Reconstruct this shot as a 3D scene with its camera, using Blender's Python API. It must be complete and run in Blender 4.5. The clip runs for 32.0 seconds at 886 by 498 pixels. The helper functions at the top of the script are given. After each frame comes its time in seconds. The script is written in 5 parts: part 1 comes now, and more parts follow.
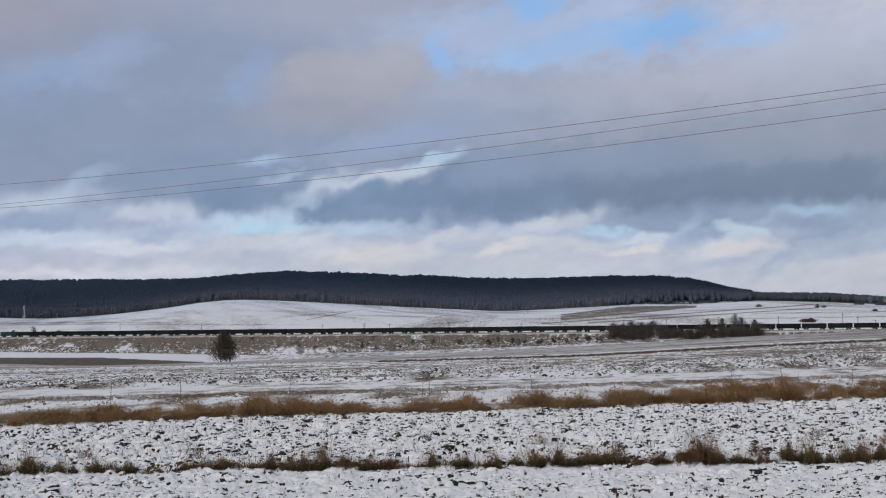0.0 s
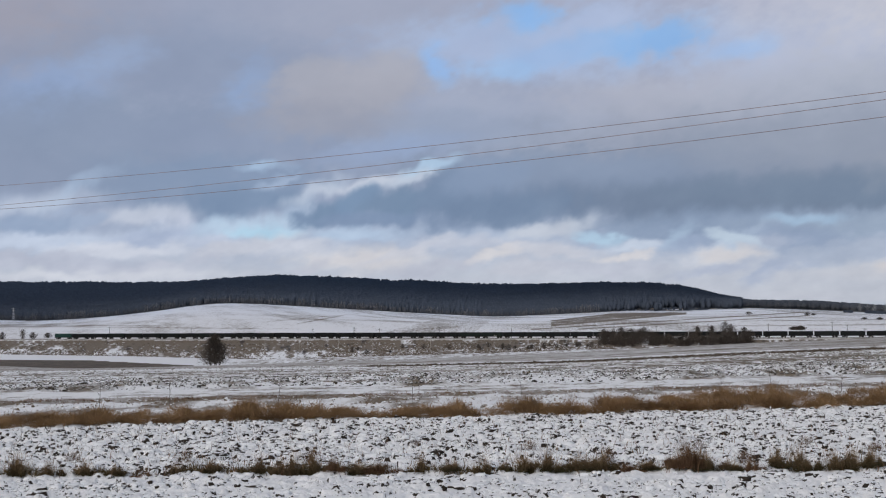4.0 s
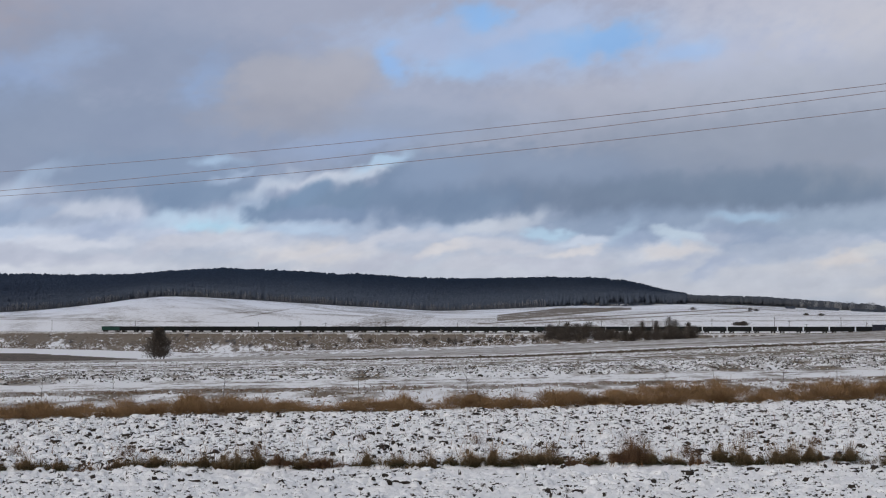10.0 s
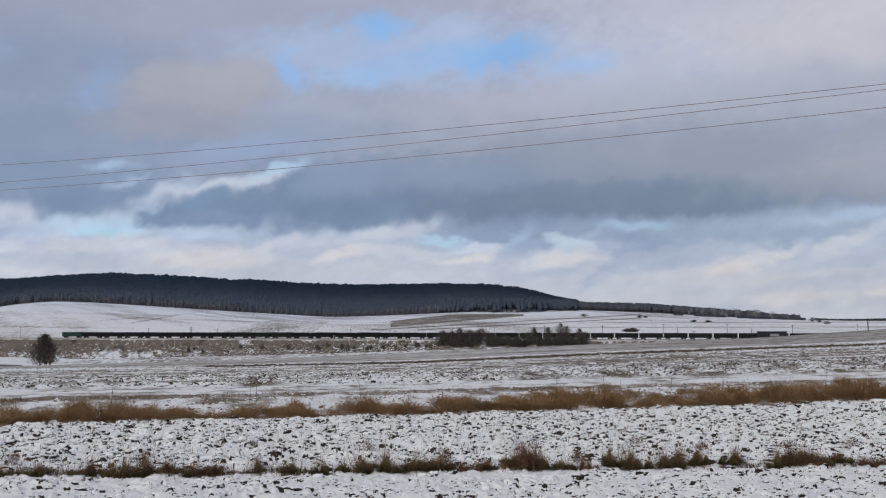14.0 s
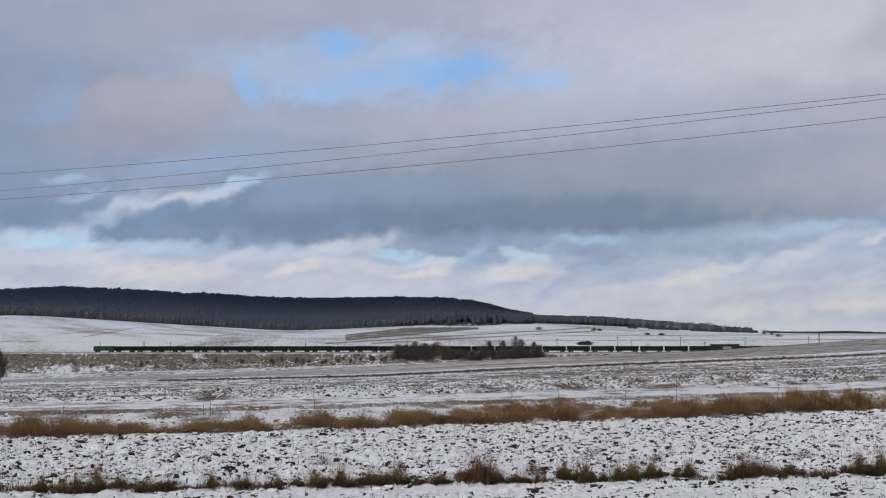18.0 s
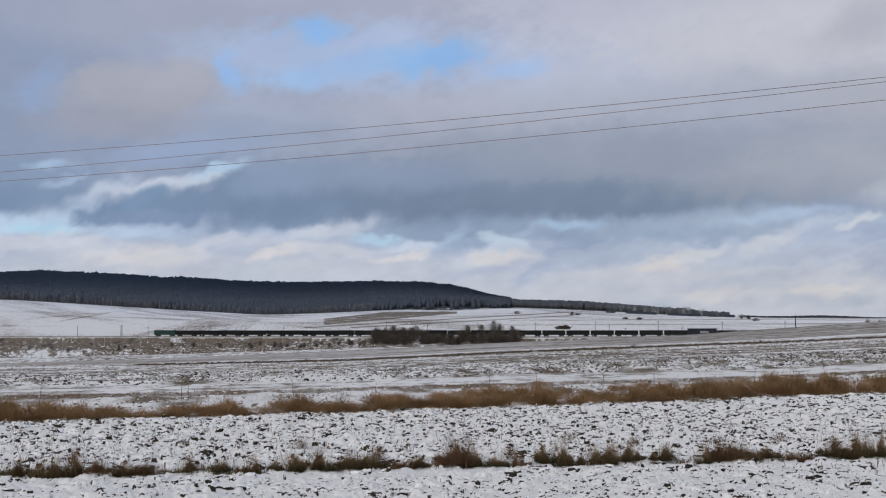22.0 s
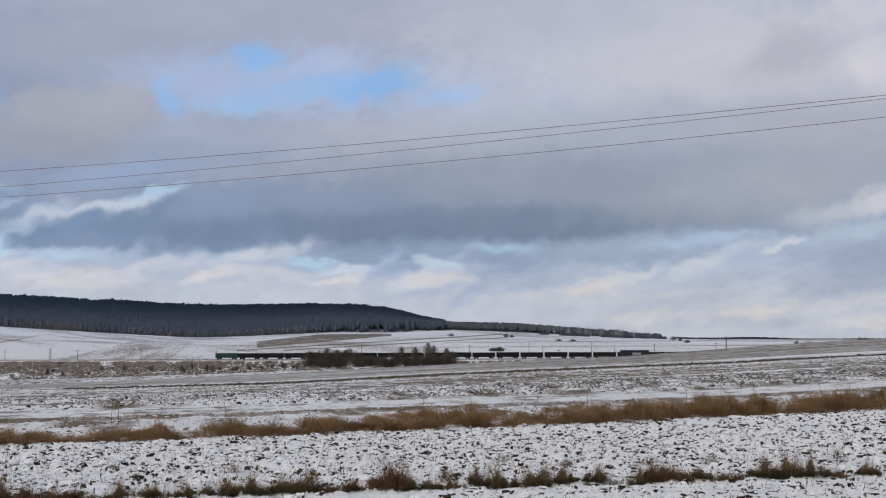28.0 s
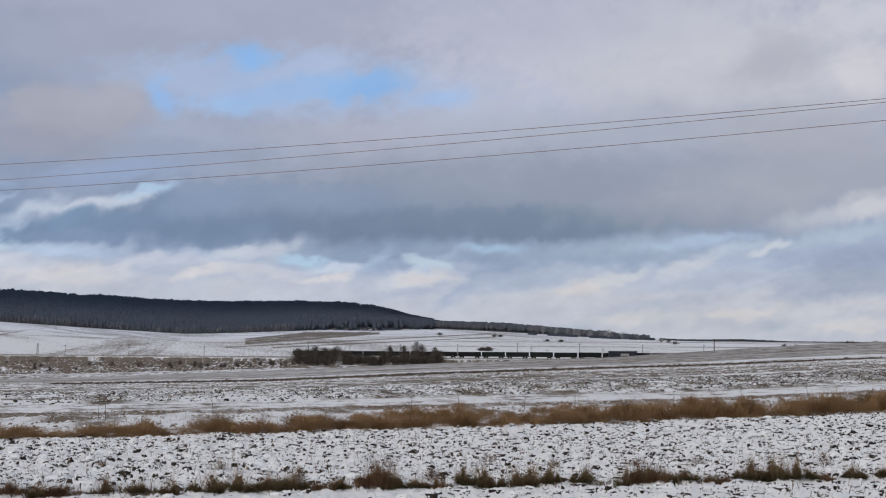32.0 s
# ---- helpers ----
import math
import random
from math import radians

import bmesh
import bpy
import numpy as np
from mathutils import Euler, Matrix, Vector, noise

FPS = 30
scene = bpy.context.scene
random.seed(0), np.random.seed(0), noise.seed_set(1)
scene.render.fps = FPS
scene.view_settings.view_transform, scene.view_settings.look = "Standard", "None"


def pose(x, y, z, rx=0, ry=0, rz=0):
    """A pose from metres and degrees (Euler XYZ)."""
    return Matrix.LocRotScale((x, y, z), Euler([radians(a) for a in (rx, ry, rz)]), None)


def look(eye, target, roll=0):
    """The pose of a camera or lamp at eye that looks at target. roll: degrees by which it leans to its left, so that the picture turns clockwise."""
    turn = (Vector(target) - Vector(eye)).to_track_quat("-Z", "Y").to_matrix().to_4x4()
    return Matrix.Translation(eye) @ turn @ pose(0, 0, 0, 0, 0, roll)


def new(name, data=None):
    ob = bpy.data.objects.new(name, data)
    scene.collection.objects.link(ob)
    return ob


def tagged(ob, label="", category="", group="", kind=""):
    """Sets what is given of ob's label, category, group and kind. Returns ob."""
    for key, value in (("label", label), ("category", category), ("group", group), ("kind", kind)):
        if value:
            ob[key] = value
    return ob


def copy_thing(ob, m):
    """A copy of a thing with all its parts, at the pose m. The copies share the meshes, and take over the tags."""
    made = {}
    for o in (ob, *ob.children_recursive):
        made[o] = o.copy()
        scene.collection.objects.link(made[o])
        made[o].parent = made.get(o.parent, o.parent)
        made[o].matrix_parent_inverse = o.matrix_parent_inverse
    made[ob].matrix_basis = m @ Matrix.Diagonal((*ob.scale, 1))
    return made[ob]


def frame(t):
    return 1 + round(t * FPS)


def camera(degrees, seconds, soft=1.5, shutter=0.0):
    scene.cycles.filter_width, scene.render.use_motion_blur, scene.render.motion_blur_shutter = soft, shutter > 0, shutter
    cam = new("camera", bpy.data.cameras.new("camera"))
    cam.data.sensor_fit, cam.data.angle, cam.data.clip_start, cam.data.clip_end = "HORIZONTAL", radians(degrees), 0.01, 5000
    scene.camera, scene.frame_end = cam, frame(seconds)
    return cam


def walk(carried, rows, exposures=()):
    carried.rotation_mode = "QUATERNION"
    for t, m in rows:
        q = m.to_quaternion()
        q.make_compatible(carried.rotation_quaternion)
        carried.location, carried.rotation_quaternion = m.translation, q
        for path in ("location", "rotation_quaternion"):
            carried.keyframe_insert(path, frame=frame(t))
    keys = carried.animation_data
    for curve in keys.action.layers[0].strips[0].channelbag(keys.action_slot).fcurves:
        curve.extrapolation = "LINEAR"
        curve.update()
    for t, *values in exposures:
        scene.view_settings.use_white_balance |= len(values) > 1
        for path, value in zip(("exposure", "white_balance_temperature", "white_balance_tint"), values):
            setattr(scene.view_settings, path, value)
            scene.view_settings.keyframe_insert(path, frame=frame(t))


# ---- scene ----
cam = camera(37.4, 32.0, soft=1.12)
EYE = (0.0, 0.0, 2.2)
walk(cam, [(t, pose(*EYE, rx, ry, rz)) for t, rx, ry, rz in (
    (0, 92.961, 0.777, 6.258), (0.5, 92.782, 0.926, 6.587), (1, 92.837, 0.904, 6.540), (1.5, 92.895, 0.805, 6.631),
    (2, 93.015, 0.789, 6.671), (2.5, 93.133, 0.738, 6.560), (3, 93.174, 0.585, 6.224), (3.5, 93.153, 0.459, 6.013),
    (5.5, 93.356, 0.327, 5.128), (6, 93.329, 0.362, 4.830), (6.5, 93.246, 0.253, 4.532), (7, 93.140, 0.245, 4.363),
    (7.5, 93.107, 0.282, 4.240), (8, 93.070, 0.305, 4.128), (8.5, 92.983, 0.236, 3.995), (9, 92.920, 0.276, 3.880),
    (9.5, 92.928, 0.299, 3.686), (10, 92.920, 0.124, 3.491), (10.5, 92.731, 0.036, 3.303), (11, 92.679, -0.081, 2.749),
    (11.5, 92.702, -0.043, 2.259), (12, 92.753, -0.032, 1.515), (12.5, 92.818, -0.000, 0.894),
    (13, 92.842, 0.000, -0.000), (13.5, 92.993, 0.026, -0.571), (14, 93.181, 0.014, -1.168),
    (14.5, 93.308, 0.083, -1.661), (16.5, 93.840, 0.218, -2.725), (17, 93.755, 0.114, -2.869),
    (17.5, 93.721, 0.164, -2.974), (18, 93.761, 0.117, -3.134), (18.5, 93.758, 0.299, -3.192),
    (19, 93.685, 0.240, -3.274), (19.5, 93.648, 0.096, -3.320), (20, 93.501, 0.105, -3.308),
    (20.5, 93.482, 0.027, -3.434), (21, 93.422, 0.121, -3.658), (21.5, 93.302, 0.119, -3.885),
    (22, 93.073, 0.096, -4.075), (22.5, 92.995, 0.091, -4.291), (23, 93.189, -0.075, -4.437),
    (23.5, 93.228, -0.019, -3.879), (24, 93.052, 0.792, -3.779), (24.5, 92.952, 0.889, -3.815),
    (26.5, 93.423, 0.527, -5.116), (27, 93.837, 0.265, -6.066), (27.5, 94.013, 0.342, -6.656),
    (28, 94.038, 0.241, -6.953), (28.5, 93.884, 0.091, -7.298), (29, 93.879, -0.198, -7.473),
    (29.5, 93.759, -0.242, -7.448), (30, 93.541, -0.288, -7.577), (30.5, 93.523, -0.195, -7.366),
    (31, 93.670, -0.401, -7.118), (31.5, 93.777, -0.303, -6.982), (32, 93.996, -0.376, -7.456),
)])

# ---- light ----
world = bpy.data.worlds.new("winter_sky")
scene.world = world
world.use_nodes = True
wt = world.node_tree
wt.nodes.clear()
w_out = wt.nodes.new("ShaderNodeOutputWorld")
w_bg = wt.nodes.new("ShaderNodeBackground")
w_sky = wt.nodes.new("ShaderNodeTexSky")
w_sky.sky_type = "NISHITA"
w_sky.sun_disc = False
w_sky.sun_elevation = radians(24)
w_sky.sun_rotation = radians(205)
w_sky.dust_density = 4.0
w_bg.inputs["Strength"].default_value = 0.075
w_mix = wt.nodes.new("ShaderNodeMix")
w_mix.data_type = "RGBA"
w_mix.inputs[0].default_value = 0.6
w_mix.inputs[7].default_value = (6.35, 6.5, 7.2, 1)
wt.links.new(w_sky.outputs["Color"], w_mix.inputs[6])
wt.links.new(w_mix.outputs[2], w_bg.inputs["Color"])
wt.links.new(w_bg.outputs["Background"], w_out.inputs["Surface"])

sun_data = bpy.data.lights.new("sun", "SUN")
sun_data.energy = 0.95
sun_data.angle = radians(25)
sun_data.color = (1.0, 0.98, 0.96)
sun = new("sun", sun_data)
sun.matrix_basis = look((0, 0, 50), (0.35, 0.75, 49.55))


# ---- noise ----
PERM = np.random.RandomState(7).permutation(4096)


def lattice(ix, iy, seed):
    return PERM[(PERM[(ix + seed * 131) % 4096] + iy) % 4096] / 4095.0


def vnoise(x, y, seed=0):
    """Smooth noise, 0 to 1, cell size 1."""
    ix, iy = np.floor(x).astype(np.int64), np.floor(y).astype(np.int64)
    fx, fy = x - ix, y - iy
    ux, uy = fx * fx * fx * (fx * (fx * 6 - 15) + 10), fy * fy * fy * (fy * (fy * 6 - 15) + 10)
    a, b = lattice(ix, iy, seed), lattice(ix + 1, iy, seed)
    c, d = lattice(ix, iy + 1, seed), lattice(ix + 1, iy + 1, seed)
    return (a * (1 - ux) + b * ux) * (1 - uy) + (c * (1 - ux) + d * ux) * uy


def fbm(x, y, octaves=4, seed=0, gain=0.5):
    total, amp, norm = 0.0, 1.0, 0.0
    for k in range(octaves):
        total = total + amp * vnoise(x * 2 ** k + 17.3 * k, y * 2 ** k - 9.1 * k, seed + k)
        norm += amp
        amp *= gain
    return total / norm


def sstep(a, b, x):
    u = np.clip((x - a) / (b - a), 0, 1)
    return u * u * (3 - 2 * u)


def soft_interp(x, xs, ys):
    """A gently rounded line through a few heights."""
    return sum(np.interp(x + o, xs, ys) for o in (-0.9, -0.45, 0, 0.45, 0.9)) / 5


# ---- materials ----
def material(name):
    m = bpy.data.materials.new(name)
    m.use_nodes = True
    nt = m.node_tree
    return m, nt, nt.nodes["Principled BSDF"]


def node(nt, kind, **values):
    n = nt.nodes.new(kind)
    for k, v in values.items():
        n.inputs[k.replace("_", " ")].default_value = v
    return n


def ramp(nt, fac, stops):
    r = nt.nodes.new("ShaderNodeValToRGB")
    el = r.color_ramp.elements
    while len(el) < len(stops):
        el.new(0.5)
    for e, (p, c) in zip(el, stops):
        e.position, e.color = p, (*c, 1)
    nt.links.new(fac, r.inputs["Fac"])
    return r.outputs["Color"]


def mix(nt, fac, a, b, mode="MIX"):
    m = nt.nodes.new("ShaderNodeMix")
    m.data_type, m.blend_type = "RGBA", mode
    for sock, v in ((m.inputs[0], fac), (m.inputs[6], a), (m.inputs[7], b)):
        if hasattr(v, "links"):
            nt.links.new(v, sock)
        elif isinstance(v, tuple):
            sock.default_value = (*v, 1)
        else:
            sock.default_value = v
    return m.outputs[2]


def maths(nt, op, a, b=0.0):
    m = nt.nodes.new("ShaderNodeMath")
    m.operation = op
    for sock, v in zip(m.inputs, (a, b)):
        if hasattr(v, "links"):
            nt.links.new(v, sock)
        else:
            sock.default_value = v
    return m.outputs[0]


def noise_tex(nt, scale, detail=4.0, rough=0.55, vec=None):
    n = node(nt, "ShaderNodeTexNoise", Scale=scale, Detail=detail, Roughness=rough)
    if vec is None:
        geo = nt.nodes.new("ShaderNodeNewGeometry")
        vec = geo.outputs["Position"]
    nt.links.new(vec, n.inputs["Vector"])
    return n.outputs["Fac"]


def attr(nt, name):
    a = nt.nodes.new("ShaderNodeAttribute")
    a.attribute_name = name
    return a


def bump(nt, bsdf, height, strength=0.4, distance=0.02):
    b = node(nt, "ShaderNodeBump", Strength=strength, Distance=distance)
    nt.links.new(height, b.inputs["Height"])
    nt.links.new(b.outputs["Normal"], bsdf.inputs["Normal"])


def painted(name, dark, light, scale=2.0, rough=0.7, metal=0.0, detail_scale=20.0):
    """A worn surface: two colours mixed at two scales, with fine relief."""
    m, nt, p = material(name)
    tc = nt.nodes.new("ShaderNodeTexCoord").outputs["Object"]
    info = nt.nodes.new("ShaderNodeObjectInfo").outputs["Random"]
    big = noise_tex(nt, scale, 5, 0.6, tc)
    fine = noise_tex(nt, detail_scale, 4, 0.6, tc)
    f = maths(nt, "ADD", maths(nt, "MULTIPLY", big, 0.7), maths(nt, "MULTIPLY", fine, 0.3))
    f = maths(nt, "ADD", f, maths(nt, "MULTIPLY", maths(nt, "SUBTRACT", info, 0.5), 0.3))
    nt.links.new(ramp(nt, f, [(0.3, dark), (0.7, light)]), p.inputs["Base Color"])
    p.inputs["Roughness"].default_value, p.inputs["Metallic"].default_value = rough, metal
    p.inputs["Specular IOR Level"].default_value = 0.2
    bump(nt, p, fine, 0.3, 0.01)
    return m


def blade_material(name, dark, light, foot=None, shares=(0.6, 0.5, 2.5)):
    """Dry or green blades, with a colour for each island of the mesh."""
    m, nt, p = material(name)
    geo = nt.nodes.new("ShaderNodeNewGeometry")
    f = maths(nt, "ADD", maths(nt, "MULTIPLY", geo.outputs["Random Per Island"], shares[0]), maths(nt, "MULTIPLY", noise_tex(nt, shares[2], 3), shares[1]))
    c = ramp(nt, f, [(0.2, dark), (0.85, light)])
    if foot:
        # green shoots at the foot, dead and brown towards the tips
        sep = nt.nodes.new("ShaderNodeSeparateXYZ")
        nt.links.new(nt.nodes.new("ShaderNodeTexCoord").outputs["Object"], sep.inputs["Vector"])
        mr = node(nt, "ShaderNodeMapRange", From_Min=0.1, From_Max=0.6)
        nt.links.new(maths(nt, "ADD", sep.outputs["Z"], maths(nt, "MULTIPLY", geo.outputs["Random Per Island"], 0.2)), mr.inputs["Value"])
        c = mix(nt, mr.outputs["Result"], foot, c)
    nt.links.new(c, p.inputs["Base Color"])
    p.inputs["Roughness"].default_value = 0.85
    p.inputs["Specular IOR Level"].default_value = 0.1
    return m


M_DRY = blade_material("dry_grass", (0.075, 0.042, 0.022), (0.41, 0.262, 0.138), None, (0.4, 0.75, 1.1))
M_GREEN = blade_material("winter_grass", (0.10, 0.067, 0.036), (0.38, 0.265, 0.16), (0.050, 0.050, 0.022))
M_EDGE = blade_material("edge_grass", (0.050, 0.042, 0.020), (0.20, 0.145, 0.085))
M_RUST = blade_material("rusty_grass", (0.075, 0.042, 0.025), (0.27, 0.165, 0.10))
M_TWIG = blade_material("twigs", (0.036, 0.032, 0.029), (0.14, 0.12, 0.105))
# dark wood, with the blue of distance haze put into its colour
M_HAZY_FOREST = blade_material("hazy_forest_wood", (0.060, 0.074, 0.100), (0.076, 0.092, 0.122))


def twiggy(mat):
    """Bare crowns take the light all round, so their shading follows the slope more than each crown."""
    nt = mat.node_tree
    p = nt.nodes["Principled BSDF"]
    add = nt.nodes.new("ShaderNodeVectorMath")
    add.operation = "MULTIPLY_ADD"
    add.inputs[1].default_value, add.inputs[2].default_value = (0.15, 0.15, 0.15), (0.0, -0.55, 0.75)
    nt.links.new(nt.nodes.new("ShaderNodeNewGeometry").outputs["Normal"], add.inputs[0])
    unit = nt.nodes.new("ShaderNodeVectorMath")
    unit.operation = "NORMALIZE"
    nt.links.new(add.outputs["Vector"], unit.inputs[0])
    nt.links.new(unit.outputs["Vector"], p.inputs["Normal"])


twiggy(M_HAZY_FOREST)


def ground_material():
    """Snow over soil and dead grass; the sheet's attributes say how much of each lies bare."""
    m, nt, p = material("snowy_ground")
    fine, mid, big = noise_tex(nt, 38, 5, 0.65), noise_tex(nt, 6, 5, 0.6), noise_tex(nt, 0.15, 4, 0.6)
    soil = ramp(nt, mid, [(0.3, (0.014, 0.011, 0.009)), (0.7, (0.058, 0.042, 0.032))])
    grass = ramp(nt, mid, [(0.25, (0.080, 0.062, 0.045)), (0.75, (0.265, 0.215, 0.16))])
    snow = mix(nt, big, (0.825, 0.838, 0.868), (0.875, 0.883, 0.90))
    rough_mask = maths(nt, "ADD", maths(nt, "MULTIPLY", maths(nt, "SUBTRACT", fine, 0.5), 0.35), maths(nt, "MULTIPLY", maths(nt, "SUBTRACT", mid, 0.5), 0.25))

    # coarser wear, drawn out in depth so that it still tells on the far banks
    scaled = nt.nodes.new("ShaderNodeVectorMath")
    scaled.operation = "MULTIPLY"
    scaled.inputs[1].default_value = (0.75, 0.06, 0.5)
    nt.links.new(nt.nodes.new("ShaderNodeNewGeometry").outputs["Position"], scaled.inputs[0])
    coarse = noise_tex(nt, 1.0, 5, 0.7, scaled.outputs["Vector"])
    rough_mask = maths(nt, "ADD", rough_mask, maths(nt, "MULTIPLY", maths(nt, "SUBTRACT", coarse, 0.5), 0.9))

    def edge(name, half, rough=1.0):
        v = maths(nt, "ADD", attr(nt, name).outputs["Fac"], maths(nt, "MULTIPLY", maths(nt, "MULTIPLY", rough_mask, attr(nt, "uneven").outputs["Fac"]), rough))
        mr = node(nt, "ShaderNodeMapRange", From_Min=0.5 - half, From_Max=0.5 + half)
        nt.links.new(v, mr.inputs["Value"])
        return mr.outputs["Result"]

    c = mix(nt, edge("grass", 0.16), snow, grass)
    c = mix(nt, edge("bare", 0.06, 0.45), c, soil)
    nt.links.new(c, p.inputs["Base Color"])
    p.inputs["Roughness"].default_value = 0.8
    p.inputs["Specular IOR Level"].default_value = 0.25
    relief = maths(nt, "ADD", maths(nt, "MULTIPLY", fine, 0.35), noise_tex(nt, 9, 4, 0.6))
    bump(nt, p, relief, 0.42, 0.06)
    return m


M_GROUND = ground_material()


def clod_material(name, dark, light, cover=0.66):
    """Soil or tussock with snow lying on what faces up."""
    m, nt, p = material(name)
    p.inputs["Specular IOR Level"].default_value = 0.15
    geo = nt.nodes.new("ShaderNodeNewGeometry")
    sep = nt.nodes.new("ShaderNodeSeparateXYZ")
    nt.links.new(geo.outputs["Normal"], sep.inputs["Vector"])
    v = maths(nt, "ADD", sep.outputs["Z"], maths(nt, "MULTIPLY", maths(nt, "SUBTRACT", noise_tex(nt, 25, 4), 0.5), 0.5))
    v = maths(nt, "ADD", v, maths(nt, "MULTIPLY", maths(nt, "SUBTRACT", geo.outputs["Random Per Island"], 0.5), 0.5))
    mr = node(nt, "ShaderNodeMapRange", From_Min=cover, From_Max=cover + 0.14)
    nt.links.new(v, mr.inputs["Value"])
    soil = ramp(nt, noise_tex(nt, 12, 4), [(0.3, dark), (0.7, light)])
    nt.links.new(mix(nt, mr.outputs["Result"], soil, (0.83, 0.85, 0.88)), p.inputs["Base Color"])
    p.inputs["Roughness"].default_value = 0.85
    bump(nt, p, noise_tex(nt, 60, 4), 0.5, 0.01)
    return m


M_CLOD = clod_material("snowy_clods", (0.013, 0.011, 0.010), (0.050, 0.040, 0.032), 0.54)
M_ROUGH = clod_material("rough_clods", (0.020, 0.017, 0.014), (0.080, 0.066, 0.050), 0.70)
M_TURF = clod_material("brown_turf", (0.040, 0.030, 0.022), (0.135, 0.105, 0.078), 1.2)
M_BANK = clod_material("bank_turf", (0.065, 0.052, 0.042), (0.21, 0.17, 0.13), 0.93)
M_STUBBLE = clod_material("stubble", (0.085, 0.080, 0.068), (0.25, 0.23, 0.195), 0.80)
M_TUSSOCK = clod_material("snowy_tussocks", (0.070, 0.050, 0.034), (0.23, 0.175, 0.125))


# ---- helpers for meshes ----
def mesh_object(name, verts, faces, mat, parent=None, smooth=False):
    me = bpy.data.meshes.new(name)
    me.from_pydata(verts if isinstance(verts, list) else verts.tolist(), [], faces)
    me.materials.append(mat)
    if smooth:
        me.polygons.foreach_set("use_smooth", np.ones(len(me.polygons), bool))
    ob = new(name, me)
    if parent:
        ob.parent = parent
    return ob


def fast_mesh(name, verts, quads, tris, mat, smooth=False):
    """A mesh from arrays of corners."""
    me = bpy.data.meshes.new(name)
    quads, tris = np.asarray(quads, np.int32).reshape(-1, 4), np.asarray(tris, np.int32).reshape(-1, 3)
    me.vertices.add(len(verts))
    me.vertices.foreach_set("co", np.asarray(verts, np.float32).ravel())
    me.loops.add(quads.size + tris.size)
    me.loops.foreach_set("vertex_index", np.concatenate([quads.ravel(), tris.ravel()]))
    me.polygons.add(len(quads) + len(tris))
    me.polygons.foreach_set("loop_start", np.concatenate([np.arange(len(quads)) * 4, quads.size + np.arange(len(tris)) * 3]).astype(np.int32))
    me.update(calc_edges=True)
    if smooth:
        me.polygons.foreach_set("use_smooth", np.ones(len(me.polygons), bool))
    me.materials.append(mat)
    return me


def part(name, bm, mat, parent, label=""):
    me = bpy.data.meshes.new(name)
    bm.to_mesh(me)
    bm.free()
    me.materials.append(mat)
    ob = new(name, me)
    ob.parent = parent
    if label:
        ob["label"] = label
    return ob


def box(bm, x0, x1, y0, y1, z0, z1):
    v = [bm.verts.new(c) for c in ((x0, y0, z0), (x1, y0, z0), (x1, y1, z0), (x0, y1, z0), (x0, y0, z1), (x1, y0, z1), (x1, y1, z1), (x0, y1, z1))]
    for f in ((3, 2, 1, 0), (4, 5, 6, 7), (0, 1, 5, 4), (1, 2, 6, 5), (2, 3, 7, 6), (3, 0, 4, 7)):
        bm.faces.new([v[i] for i in f])
    return v


def rod(bm, a, b, r0, r1=None, sides=6):
    """A tapered rod from a to b."""
    r1 = r0 if r1 is None else r1
    a, b = Vector(a), Vector(b)
    q = (b - a).to_track_quat("Z", "Y")
    rings = []
    for c, r in ((a, r0), (b, r1)):
        rings.append([bm.verts.new(c + q @ Vector((r * math.cos(k * math.tau / sides), r * math.sin(k * math.tau / sides), 0))) for k in range(sides)])
    for k in range(sides):
        bm.faces.new((rings[0][k], rings[0][(k + 1) % sides], rings[1][(k + 1) % sides], rings[1][k]))
    bm.faces.new(rings[0][::-1])
    bm.faces.new(rings[1])


def polar(az, r, z=0.0):
    """The place at a bearing in degrees (0 is ahead, along y) and a distance."""
    return Vector((r * math.sin(radians(az)), r * math.cos(radians(az)), z))


# ---- the lie of the land ----
RAIL_AZ, RAIL_D, RAIL_Z = 13.5, 767.0, -8.1


def row_r(az, d, across):
    """Distance along a bearing to a straight row that passes d metres off, square to the bearing across."""
    return d / np.maximum(np.cos(np.radians(np.clip(az - across, -80, 80))), 0.2)


def crest_el(az):
    return soft_interp(az, (-60, -25, -22, -18.5, -16, -8, 0, 6.8, 14.9, 16.7, 18.6, 20, 22.3, 24.6, 26, 60), (-1.6, -1.68, -1.86, -1.86, -1.82, -1.64, -1.33, -1.00, -0.66, -0.51, -0.37, -0.27, -0.11, 0.02, 0.09, 0.2))


def wood_foot_el(az):
    return soft_interp(az, (-60, -25, -23.2, -20.4, -18, -16.1, -14.6, -10.8, -7, -3.5, -1.1, 1.9, 4.8, 6.8, 10.2, 14.9, 18.7, 60), (0.2, 0.2, 0.1, 0.26, 0.54, 0.84, 0.86, 0.62, 0.37, 0.17, 0.27, 0.39, 0.36, 0.50, 0.34, 0.12, 0.02, 0.0))


def wood_top_el(az):
    return soft_interp(az, (-60, -25, -20.4, -17.3, -14.4, -12.5, -9.4, -6.3, -2.1, 1.6, 3.9, 5.3, 6.8, 8.5, 10.2, 12.6, 14.9, 16.3, 18.3, 20.2, 21.8, 60), (1.7, 1.81, 1.81, 1.80, 2.06, 2.11, 1.97, 1.80, 1.63, 1.74, 1.63, 1.38, 0.88, 0.88, 0.83, 0.63, 0.38, 0.22, 0.11, 0.2, 0.08, 0.02))


WOOD_R0, WOOD_R1, TREE_H = 1900.0, 2600.0, 13.0


